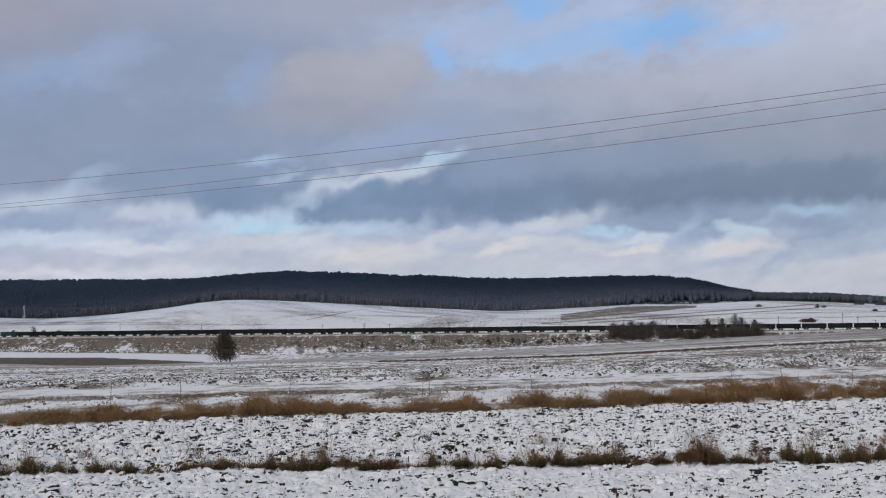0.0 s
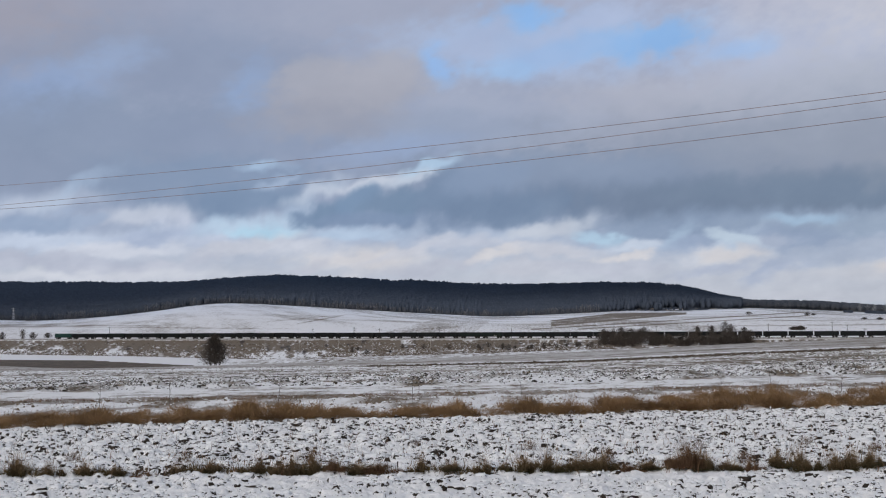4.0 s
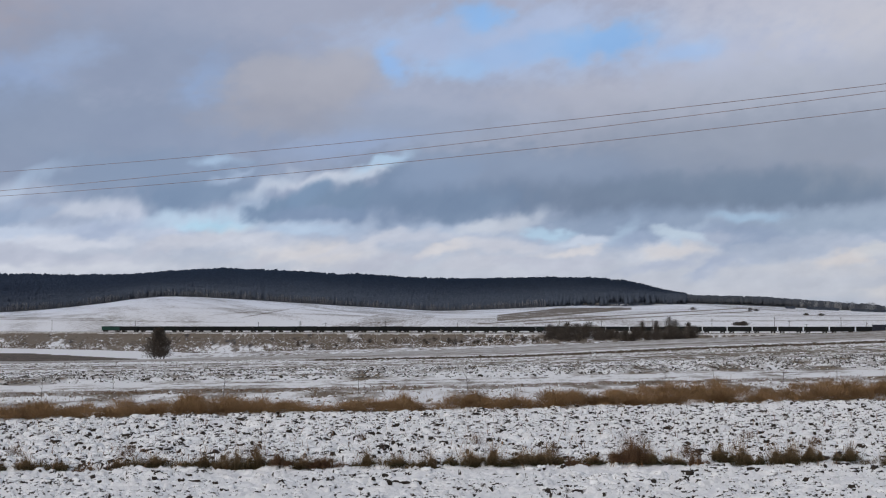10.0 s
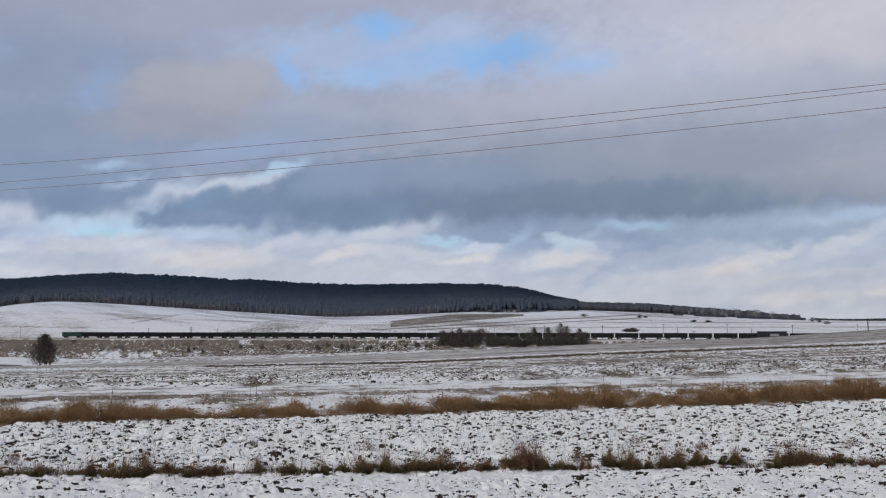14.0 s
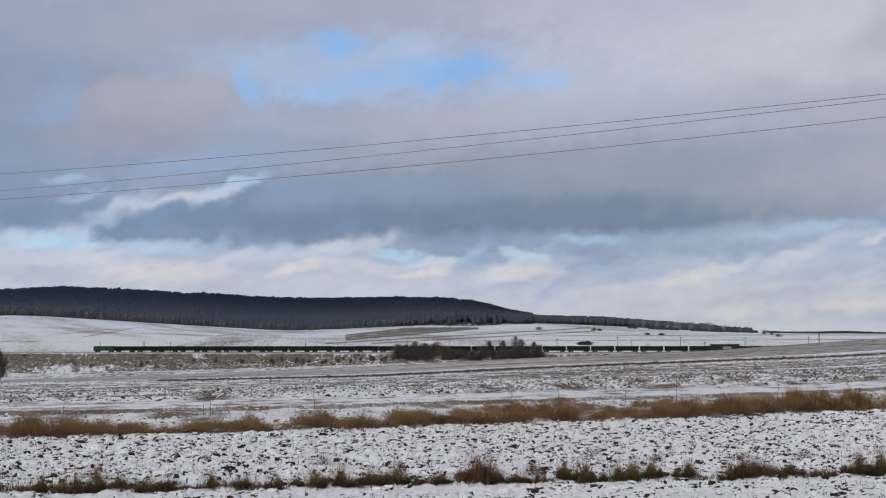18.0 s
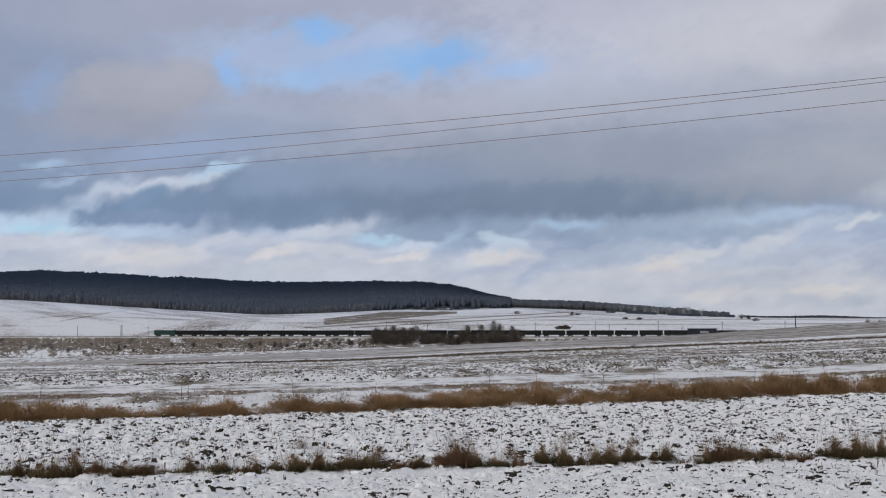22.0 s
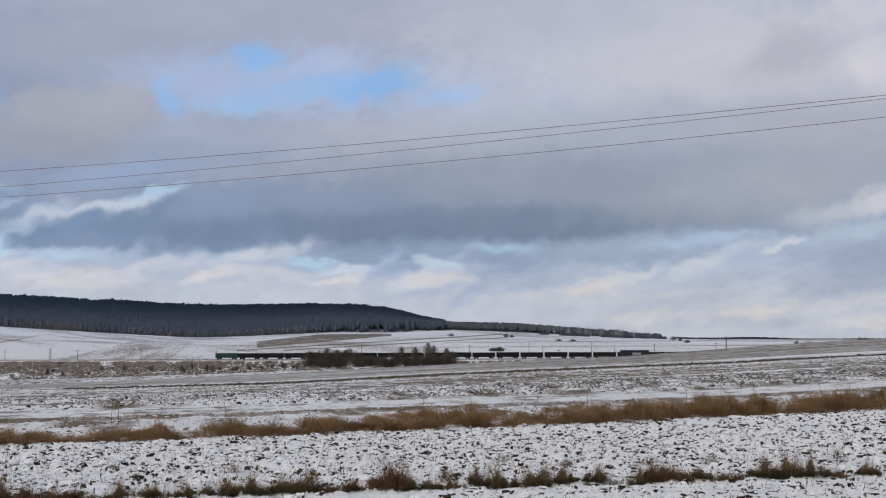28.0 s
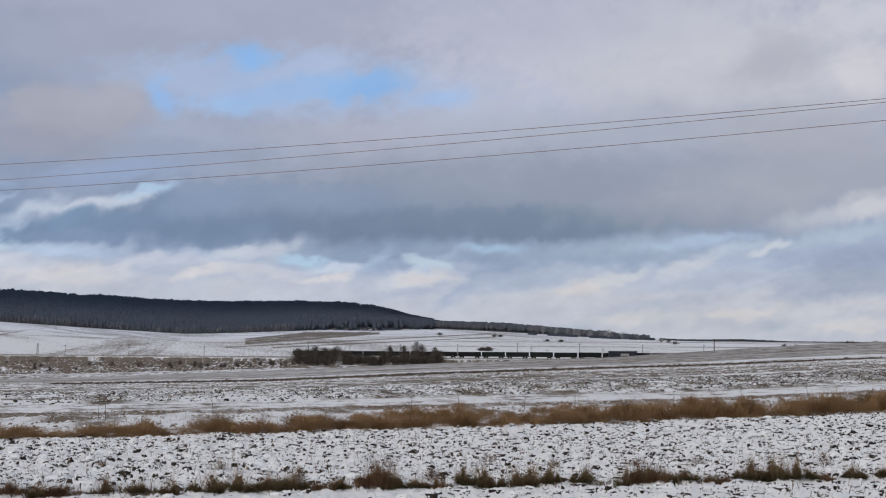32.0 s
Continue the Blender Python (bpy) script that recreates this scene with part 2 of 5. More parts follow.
def land(az, r):
    """Height of the smooth land at bearings and distances."""
    az, r = np.broadcast_arrays(np.asarray(az, float), np.asarray(r, float))
    t = lambda el: np.tan(np.radians(el))
    rt, rs, rc = row_r(az, 45, -19), row_r(az, 110, -19), row_r(az, 230, -19)
    rr = row_r(az, RAIL_D, RAIL_AZ)
    rf = rr - 130
    e = EYE[2]
    zt = np.interp(az, (-30, 0, 18, 26, 40), (0, 0, 0.13, 0.39, 0.6))
    zs = np.interp(az, (-40, -25, -8, 0, 7.8, 18.7, 25.6, 40), (-1.6, -1.6, -1.5, -1.38, -0.8, -0.13, 0.6, 1.2))
    zc = e + rc * t(crest_el(az))
    zf = e + rf * t(np.interp(az, (-40, -25, -18, -14, -4.5, 0.9, 10, 40), (-1.2, -1.2, -1.4, -1.56, -1.38, -1.21, -1.2, -1.2)))
    zw = e + WOOD_R0 * t(wood_foot_el(az))
    top = wood_top_el(az)
    zh = e + WOOD_R1 * t(top) - TREE_H * np.where(az < 17, 1, 0.3)
    one = np.ones_like(az)
    ctrl = [(0 * one, 0 * one), (30 * one, 0 * one), (rt, zt), (rs, zs), (rc, zc), (rc + 90, np.minimum(zc - 2.5, zc + 0.6 * (zf - zc))), (rf, zf), (rr - 14, RAIL_Z - 2.2 * one),
            (rr - 5, RAIL_Z - 0.7 * one), (rr + 5, RAIL_Z - 0.7 * one), (rr + 16, RAIL_Z - 1.6 * one), (rr + 260, RAIL_Z + 3 + 0.25 * (zw - RAIL_Z)), (0 * one + 1500, 0.62 * zw + 0.38 * RAIL_Z),
            (WOOD_R0 * one, zw), (WOOD_R1 * one, zh), (3400 * one, zh * 0.5), (4990 * one, -30 * one)]
    z = np.zeros_like(r)
    for (r0, z0), (r1, z1) in zip(ctrl[:-1], ctrl[1:]):
        u = (r - r0) / np.maximum(r1 - r0, 1)
        z = np.where((u >= 0) & (u <= 1), z0 + (z1 - z0) * u, z)
    return z


def relief(A, R_):
    """Clods, furrows and lumps over the smooth land, and where they lie."""
    A, R_ = np.asarray(A, float), np.asarray(R_, float)
    X, Y = R_ * np.sin(np.radians(A)), R_ * np.cos(np.radians(A))
    r1, r2 = row_r(A, 19.2, -6), row_r(A, 29.2, -19)
    d = R_ * np.cos(np.radians(A + 19))
    front = 1 - sstep(-0.25, 0.35, R_ - r1)
    far2 = sstep(0, 1.5, R_ - r2)
    plough = (1 - front) * (1 - far2)
    rough = sstep(44, 46, d) * sstep(66, 62, d)
    # clods stand up with steep fronts out of a lumpy bed
    wx, wy = X + 0.5 * (fbm(X * 1.8, Y * 1.8, 4, 3, 0.6) - 0.5), Y + 0.5 * (fbm(X * 1.8, Y * 1.8, 4, 5, 0.6) - 0.5)
    c1, c2 = fbm(wx * 5.0, wy * 4.2, 4, 11, 0.65), fbm(wx * 10.0 + 9, wy * 7.0, 3, 14, 0.6)
    lump = fbm(X * 1.6, Y * 1.6, 3, 21)
    small = fbm(wx * 14, wy * 12, 2, 31)
    dens = fbm(X * 0.45, Y * 0.45, 3, 41)
    h_plough = 0.10 * (lump - 0.5) + 0.055 * sstep(0.47, 0.55, c1 + 0.10 * (dens - 0.5)) + 0.035 * sstep(0.52, 0.60, c2) + 0.03 * (small - 0.5)
    h_front = 0.05 * (lump - 0.5) + 0.045 * sstep(0.60, 0.68, c1) + 0.028 * sstep(0.60, 0.70, c2) + 0.012 * (small - 0.5)
    h_back = 0.10 * (lump - 0.5) + 0.05 * (small - 0.5)
    h_rough = 0.10 * sstep(0.48, 0.60, fbm(X * 3.0, Y * 1.5, 3, 17)) + 0.06 * (lump - 0.5)
    H = plough * h_plough + front * h_front + far2 * (1 - rough) * h_back * np.clip(60 / R_, 0, 1) + rough * h_rough
    H = H - 0.05 * plough - 0.025 * front
    H = H * (R_ > 10) * (R_ < 400)
    return H, front, plough, rough, wx, wy, dens, d, r2


def surface_z(az, r):
    return land(az, r) + relief(az, r)[0]


def ground_z(az, r):
    return float(surface_z(az, r))


def ground_sheet():
    az = np.concatenate([np.arange(-28, 28.001, 0.088), np.linspace(30, 330, 60)])
    n = len(az)
    rs = np.concatenate([np.array([3.0, 8.0, 12.0]), np.arange(14.5, 33, 0.043), np.arange(33, 44, 0.12), np.arange(44, 72, 0.2), np.geomspace(72.5, 240, 130), np.geomspace(244, 640, 60), np.arange(645, 1000, 4.5),
                         np.geomspace(1005, 2650, 90), np.linspace(2750, 4990, 14)])
    A, R_ = np.meshgrid(np.where(az > 180, az - 360, az), rs)
    X, Y = R_ * np.sin(np.radians(A)), R_ * np.cos(np.radians(A))
    # round the corners of the land along the distance
    Z = sum(land(A, R_ * k) for k in (0.97, 0.985, 1.0, 1.015, 1.03)) / 5
    Z = np.where((R_ > 640) & (R_ < 1010), land(A, R_), Z)
    H, front, plough, rough, wx, wy, dens, d, r2 = relief(A, R_)
    Z = Z + H
    Z = Z + np.clip((R_ - 60) / 300, 0, 1) * np.where((R_ < 330) | (A > 12), 0.15, 0.5) * (fbm(X / 30, Y / 30, 3, 61) - 0.5) * (R_ < 760)
    # soil shows on the steep fronts and in loose crumbs
    dr = np.gradient(H, axis=0) / np.maximum(np.gradient(R_, axis=0), 1e-3)
    crumbs = fbm(wx * 9, wy * 6, 3, 37)
    bare = plough * (0.5 + 0.50 * (dr - 0.42) + 1.1 * (crumbs - 0.70) + 0.30 * (dens - 0.5)) + front * (0.5 + 0.55 * (dr - 0.50) + 1.1 * (crumbs - 0.72) + 0.4 * (dens - 0.55))
    bare = np.where(R_ < r2, bare, 0.1)
    bare = np.where(rough > 0.5, 0.5 + 1.1 * (dr - 0.22) + 0.8 * (fbm(X * 3.0, Y * 0.9, 3, 47) - 0.72), bare)
    streak = fbm(X * 0.05 + Y * 0.02, d * 0.30, 4, 71)
    thin = fbm(X * 0.7, d * 0.9, 4, 77, 0.65)
    fieldn = fbm(X * 0.9, Y * 0.35, 4, 81)
    ruts = fbm(X * 0.03, d * 2.6, 3, 83) - 0.5
    rows_far = fbm(X * 0.012 + Y * 0.004, d * 0.42, 3, 85) - 0.5
    grass = np.zeros_like(R_)

    def zone(d0, d1, v):
        nonlocal grass
        grass = np.where((d >= d0) & (d < d1), v, grass)

    # weedy edge, a brown line, the snowy track, rough stubble, snow, then strips of grass
    zone(29.2, 32.5, 0.42 + 1.0 * (thin - 0.5))
    zone(32.5, 38, 0.42 + 1.0 * (fieldn - 0.5))
    zone(38, 39.8, 0.62 + 0.5 * (fieldn - 0.5))
    zone(39.8, 44.5, 0.35 + 0.6 * (thin - 0.5) + 0.8 * ruts)
    zone(44.5, 64, 0.42 + 0.9 * (fieldn - 0.5))
    zone(64, 96, 0.47 + 0.55 * rows_far + 1.1 * (thin - 0.5) + 0.5 * (streak - 0.5))
    zone(96, 112, 0.35 + 0.7 * (streak - 0.5) + 0.5 * (thin - 0.5))
    zone(112, 124, 0.35 + 0.6 * (streak - 0.5) + 0.5 * (thin - 0.5))
    zone(124, 240, 0.53 + 0.05 * sstep(0, 12, A) + 0.22 * rows_far + 0.2 * (streak - 0.5) + 0.35 * (thin - 0.5))
    uneven = np.where((d > 64) & (d < 240), np.where(d > 124, 0.22, 0.70), 1.0)
    grass = grass + 0.08 * sstep(2, 16, A) * (d > 44) * (d < 92) * (R_ < 245)
    line = np.exp(-((d - 105 - 3 * (fbm(X / 40, Y / 40, 2, 87) - 0.5)) / 3.6) ** 2)
    grass = grass + 0.5 * line * sstep(-15, -6, A) * (R_ < 245)
    bare = bare + 0.45 * line * sstep(-13, -4, A) * (R_ < 245) * (0.4 + 1.2 * streak)
    # dark weeds on the brow
    for dl in (72.0, 79.0, 89.0):
        grass = grass + 0.5 * np.exp(-((d - dl) / 0.9) ** 2) * sstep(0.42, 0.6, fbm(X * 0.05, d * 0, 3, int(dl)))
    grass = grass + 0.2 * np.exp(-((d - 228) / 6) ** 2) * sstep(8, 16, A)
    off = row_r(A, RAIL_D, RAIL_AZ) - R_
    bank = fbm(A * 0.95, R_ / 120, 4, 91)
    speck = fbm(A * 4.4, R_ / 36, 3, 93, 0.7)
    foot_n = fbm(A * 6, R_ / 9, 3, 94, 0.65) - 0.5
    grass = np.where(d > 240, 0.16 + 0.3 * (bank - 0.5) + sstep(-16.5, -13.5, A) * (R_ < 700) * (0.30 + 1.1 * foot_n), grass)
    on_bank = sstep(152, 128, off + 30 * (fbm(A * 3, R_ / 50, 3, 92) - 0.5)) * sstep(3.5, 7, off) * (R_ > 250)
    low = sstep(70, 120, off) + 0.8 * sstep(-8, 2, A) + 0.7 * sstep(-17, -21, A)
    grass = grass + on_bank * (0.53 + 0.6 * (bank - 0.5) + 0.8 * (speck - 0.5) + 0.8 * (fbm(A * 13, R_ / 12, 2, 98) - 0.5) + 0.24 * sstep(100, 60, off) - 0.19 * low)
    bare = np.where(on_bank > 0.5, 0.30 + 0.7 * (fbm(A * 4.4 + 9, R_ / 40, 3, 97) - 0.45), bare)
    # fields on the far slope, told by bearing and steepness of view
    E_ = np.degrees(np.arctan2(Z - EYE[2], R_))
    slope = (off < -22) & (R_ < WOOD_R0 + 60)
    # some stubble; the base amount also greys the snow in place of aerial haze
    grass = np.where(slope, 0.39 + 0.34 * (fbm(X / 22 + Y / 60, Y / 240, 4, 95) - 0.5) + 0.3 * (fbm(X / 160, Y / 120, 3, 88) - 0.5), grass)
    brown = slope & (A > -1.1) & (A < 4.7) & (E_ > -0.24 + 0.085 * (A + 1.1)) & (E_ < np.interp(A, (-1.1, 1.6, 4.7), (0.03, 0.33, 0.34)))
    grass = np.where(brown, 0.70 + 0.7 * (fbm(X / 14, Y / 40, 4, 96) - 0.5), grass)
    grey = slope & (A > -8.2 + 4 * (E_ + 0.4)) & (A < -4.4 + 1.5 * (E_ + 0.4)) & (E_ < 0.10 - 0.05 * (A + 6))
    grass = np.where(grey, 0.465 + 0.3 * (fbm(X / 8, Y / 60, 3, 99) - 0.5), grass)

    def lane(a0, e0, a1, e1, wide, amount=0.4):
        nonlocal grass
        e = e0 + (e1 - e0) * (A - a0) / (a1 - a0)
        grass = grass + slope * (A > a0) * (A < a1) * amount * np.exp(-((E_ - e) / wide) ** 2)

    lane(-12.2, -0.05, -10.2, 0.30, 0.018, 0.26)
    lane(-13.5, 0.05, -9.5, 0.38, 0.012, 0.18)
    lane(-25, -0.05, -12, -0.28, 0.016, 0.2)
    lane(-25, 0.0, -18, -0.10, 0.016, 0.2)
    lane(-2.0, -0.36, 9.5, 0.30, 0.018, 0.34)
    lane(0.0, -0.36, 9.8, 0.16, 0.018, 0.34)
    lane(5.0, -0.26, 26, -0.20, 0.02, 0.2)
    lane(7.0, -0.05, 26, 0.0, 0.016, 0.2)
    # leaf litter under the woods, an open snowy patch near their end
    wood = (R_ >= WOOD_R0 + 30) & (R_ < 2700)
    open_patch = (A > 1.3) & (A < 6.6) & (R_ < 2040)
    grass = np.where(wood, np.where(open_patch, 0.78 - 0.16 * sstep(2.6, 3.6, A) + 1.6 * (fbm(X / 28, Y / 16, 3, 101) - 0.5), np.where(R_ < WOOD_R0 + 110, 0.40 + 0.6 * (fbm(X / 9, Y / 30, 3, 103) - 0.5), 0.9)), grass)
    bare = np.where(wood & ~open_patch & (R_ > WOOD_R0 + 110), 0.62, bare)
    # a ploughed strip down on the plain
    rc_brow = row_r(A, 232, -19)
    eb = np.interp(A, (-26, -22, -18.5, -16.6), (-1.26, -1.46, -1.69, -1.80))
    strip = (R_ > rc_brow) & (A < -16.6) & (A > -40) & (E_ < eb) & (R_ < 640)
    bare = np.where(strip, 0.50, bare)
    grass = np.where(strip, 0.95, grass)
    verts = np.stack([X.ravel(), Y.ravel(), Z.ravel()], 1)
    verts = np.concatenate([verts, [[0.0, 0.0, 0.0]]])
    rows = len(rs)
    i = np.arange(rows - 1)[:, None] * n
    j = np.arange(n)[None, :]
    j2 = (j + 1) % n
    quads = np.stack([i + j, i + n + j, i + n + j2, i + j2], -1).reshape(-1, 4)
    tris = np.stack([np.full(n, len(verts) - 1), np.arange(n), (np.arange(n) + 1) % n], 1)
    me = fast_mesh("ground", verts, quads, tris, M_GROUND, True)
    for name, v in (("bare", bare), ("grass", grass), ("uneven", uneven)):
        a = me.attributes.new(name, "FLOAT", "POINT")
        a.data.foreach_set("value", np.append(v.ravel(), 0).astype(np.float32))
    ob = new("ground", me)
    return tagged(ob, "ploughed fields and slopes under a thin cover of snow", "ground", kind="structure")


ground_sheet()


# ---- sky ----
def srgb(c):
    c = np.asarray(c, float) / 255
    return np.where(c <= 0.04045, c / 12.92, ((c + 0.055) / 1.055) ** 2.4)


# the cloud deck lies nearer overhead than towards the horizon
SHELL_EL = (-2, 2.2, 2.8, 3.3, 4.2, 5.3, 6.5, 9, 12, 20)
SHELL_R = (4750, 4750, 4500, 3900, 2900, 2250, 2000, 1750, 1600, 1500)


def sky_backdrop():
    """A far shell of cloud ahead, open to the sky elsewhere."""
    az = np.concatenate([np.linspace(-62, -27.5, 60), np.arange(-27, 29.01, 0.09), np.linspace(29.5, 62, 60)])
    el = np.concatenate([np.linspace(-2, 0.3, 10), np.arange(0.35, 15.5, 0.065), np.linspace(15.7, 20, 16)])
    A, E_ = np.meshgrid(az, el)
    r = np.interp(E_, SHELL_EL, SHELL_R)
    # warped coordinates give ragged edges
    low = sstep(6.5, 3.5, E_)
    ye = E_ * (1.25 + 0.35 * low)
    wa = A + 1.3 * (fbm(A * 0.35, ye * 0.4, 3, 3) - 0.5) + 1.1 * (fbm(A * 1.2, ye * 1.3, 5, 9) - 0.5)
    we = E_ + 0.5 * (fbm(A * 0.35 + 40, ye * 0.4, 3, 13) - 0.5) + 0.55 * (fbm(A * 1.2, ye * 1.3, 5, 19) - 0.5)
    torn = 0.7 * (fbm(A * 0.7 - E_ * 0.4, ye, 4, 23, 0.55) - 0.5) + 0.6 * (fbm(A * 2.2 - E_ * 0.6, ye * 2.6, 5, 27, 0.6) - 0.5)
    col = np.zeros(A.shape + (3,))
    for k in range(3):
        col[..., k] = np.interp(we, (-1, 0.5, 2.2, 3.6, 5, 8, 14), ((191, 190, 187, 171, 148, 148, 164), (194, 194, 194, 183, 162, 160, 170), (204, 205, 208, 205, 188, 185, 192))[k])

    def patch(a, e, ha, he, rgb, opacity=1.0, edge=0.5, tilt=0.0, rag=0.8):
        nonlocal col
        x, y = wa - a, we - e - tilt * (wa - a)
        d = np.sqrt((x / ha) ** 2 + (y / he) ** 2)
        m = (opacity * (1 - sstep(1 - edge, 1 + edge, d + rag * torn)))[..., None]
        col = col * (1 - m) + np.array(rgb, float) * m

    # veils, blue gaps, the long dark cloud with its white rim, and the bright belt over the hills
    patch(-21.6, 12.54, 8.17, 2.23, (146, 152, 173), 0.9, 0.7, 0)
    patch(-22.9, 12.94, 3.96, 1.36, (156, 156, 171), 0.8, 0.7, 0)
    patch(-14.4, 13.24, 6.44, 1.49, (150, 161, 186), 0.8, 0.8, 0)
    patch(-9.7, 13.28, 5.94, 1.36, (160, 167, 188), 0.85, 0.7, 0)
    patch(-17.3, 11.04, 6.44, 1.73, (141, 154, 180), 0.85, 0.7, 0)
    patch(-23.4, 9.55, 2.72, 1.24, (144, 167, 206), 0.75, 0.7, 0.2)
    patch(-20.4, 11.19, 1.49, 0.62, (152, 172, 206), 0.6, 0.8, 0.2)
    patch(-14.5, 10.13, 1.11, 1.24, (146, 168, 204), 0.75, 0.7, 0.5)
    patch(-20.9, 7.86, 8.17, 1.73, (137, 151, 176), 0.9, 0.6, 0)
    patch(-11.7, 8.08, 8.17, 1.11, (141, 154, 180), 0.85, 0.7, 0)
    patch(-0.8, 9.03, 8.17, 1.73, (163, 172, 194), 0.85, 0.7, 0)
    patch(7.7, 9.65, 7.92, 1.98, (174, 177, 193), 0.85, 0.7, 0)
    patch(10.8, 11.79, 6.44, 1.98, (182, 190, 212), 0.85, 0.7, 0)
    patch(-0.5, 12.17, 7.43, 1.36, (166, 186, 220), 0.85, 0.6, 0)
    patch(1.5, 12.09, 1.73, 0.62, (146, 182, 226), 0.85, 0.7, 0.1)
    patch(3.7, 12.23, 1.61, 0.69, (140, 180, 228), 0.95, 0.6, 0.3)
    patch(-1.0, 11.82, 2.72, 0.54, (156, 184, 224), 0.8, 0.7, 0.15)
    patch(-2.3, 13.30, 1.24, 0.45, (142, 184, 234), 0.9, 0.7, -0.1)
    patch(-6.0, 11.33, 0.79, 0.69, (148, 184, 232), 0.9, 0.6, -0.3)
    patch(-3.1, 11.09, 1.11, 0.50, (156, 188, 228), 0.8, 0.7, 0)
    patch(7.1, 11.76, 1.73, 0.40, (160, 188, 228), 0.8, 0.7, 0.1)
    patch(0.8, 13.03, 2.23, 0.40, (172, 186, 216), 0.7, 0.8, 0.25)
    patch(-4.4, 12.23, 1.11, 0.62, (166, 180, 210), 0.7, 0.7, 0.4)
    patch(-10.2, 10.15, 3.22, 1.36, (164, 167, 181), 0.95, 0.5, 0.05)
    patch(-8.5, 10.75, 1.73, 1.11, (168, 171, 185), 0.8, 0.6, 0.2)
    patch(-11.2, 8.81, 3.22, 0.74, (152, 157, 174), 0.8, 0.7, 0)
    patch(-11.7, 10.88, 1.24, 0.74, (165, 169, 184), 0.7, 0.7, 0)
    patch(-4.3, 8.26, 3.96, 0.99, (150, 163, 188), 0.8, 0.7, 0)
    patch(-7.7, 7.69, 2.97, 0.50, (150, 170, 205), 0.7, 0.8, 0.1)
    patch(7.2, 7.65, 8.17, 0.99, (156, 161, 178), 0.85, 0.7, 0)
    patch(17.4, 14.61, 8.90, 2.43, (192, 194, 206), 0.9, 0.7, 0)
    patch(22.2, 12.06, 8.90, 2.16, (196, 197, 207), 0.85, 0.7, 0)
    patch(10.5, 15.27, 6.21, 1.62, (180, 184, 203), 0.7, 0.8, 0)
    patch(23.6, 13.42, 2.16, 1.08, (176, 179, 191), 0.8, 0.7, 0.4)
    patch(27.3, 12.31, 1.35, 1.21, (208, 207, 215), 0.85, 0.7, 0)
    patch(27.4, 14.85, 2.97, 1.08, (201, 202, 213), 0.8, 0.7, 0)
    patch(17.3, 9.50, 11.33, 1.48, (170, 177, 193), 0.85, 0.8, 0)
    patch(25.1, 9.13, 5.40, 1.62, (172, 175, 188), 0.85, 0.8, 0)
    patch(8.7, 7.71, 11.33, 1.40, (148, 158, 178), 0.7, 0.8, 0)
    patch(6.3, 5.99, 8.90, 0.81, (124, 139, 163), 0.6, 0.8, 0)
    patch(5.3, 6.16, 10.40, 1.49, (136, 148, 170), 0.9, 0.6, 0)
    patch(-0.8, 5.85, 6.68, 1.49, (128, 144, 170), 0.9, 0.5, 0)
    patch(5.7, 5.18, 8.17, 0.84, (114, 130, 154), 0.9, 0.6, 0)
    patch(-4.1, 5.05, 4.21, 0.94, (118, 138, 166), 0.9, 0.5, 0)
    patch(12.0, 5.18, 4.21, 0.99, (116, 130, 152), 0.8, 0.7, 0)
    patch(-0.6, 6.71, 4.70, 0.69, (140, 155, 180), 0.7, 0.8, 0)
    patch(16.4, 7.31, 8.90, 1.35, (148, 157, 175), 0.85, 0.7, 0)
    patch(13.1, 5.54, 8.09, 0.76, (120, 137, 160), 0.9, 0.6, 0)
    patch(19.5, 6.18, 5.40, 1.08, (152, 159, 174), 0.8, 0.7, 0)
    patch(24.7, 7.14, 5.94, 1.21, (166, 171, 184), 0.8, 0.8, 0)
    patch(7.6, 4.04, 7.43, 0.64, (138, 156, 182), 0.85, 0.6, 0)
    patch(5.0, 3.75, 3.22, 0.54, (140, 157, 183), 0.8, 0.6, 0)
    patch(13.0, 4.00, 4.84, 0.61, (152, 168, 190), 0.9, 0.6, 0)
    patch(17.7, 4.40, 4.33, 0.51, (158, 173, 194), 0.8, 0.7, 0)
    patch(-19.2, 6.09, 3.96, 0.89, (134, 151, 178), 0.9, 0.5, -0.1)
    patch(-23.6, 6.50, 2.72, 0.84, (140, 153, 178), 0.85, 0.6, 0)
    patch(-14.7, 5.39, 2.48, 0.94, (124, 145, 174), 0.95, 0.4, 0.1)
    patch(-15.6, 6.48, 2.72, 0.74, (132, 150, 178), 0.85, 0.6, 0)
    patch(-13.2, 6.25, 1.73, 0.59, (134, 152, 180), 0.8, 0.6, 0)
    patch(-12.5, 4.65, 0.69, 0.50, (176, 196, 220), 0.6, 0.9, 0.8)
    patch(-11.7, 5.75, 1.14, 0.30, (190, 202, 220), 0.75, 0.8, 0.5)
    patch(-9.4, 6.18, 1.78, 0.22, (199, 207, 222), 0.85, 0.7, 0.2)
    patch(-7.2, 6.38, 1.14, 0.22, (197, 208, 224), 0.8, 0.7, 0.25)
    patch(-6.3, 6.89, 1.24, 0.25, (178, 206, 232), 0.8, 0.7, 0.2)
    patch(-13.2, 6.05, 0.64, 0.20, (172, 190, 216), 0.6, 0.8, 0.5)
    patch(-13.9, 6.69, 0.99, 0.22, (172, 198, 226), 0.7, 0.8, 0.1)
    patch(-14.7, 4.17, 2.72, 0.40, (184, 206, 228), 0.85, 0.6, 0.05)
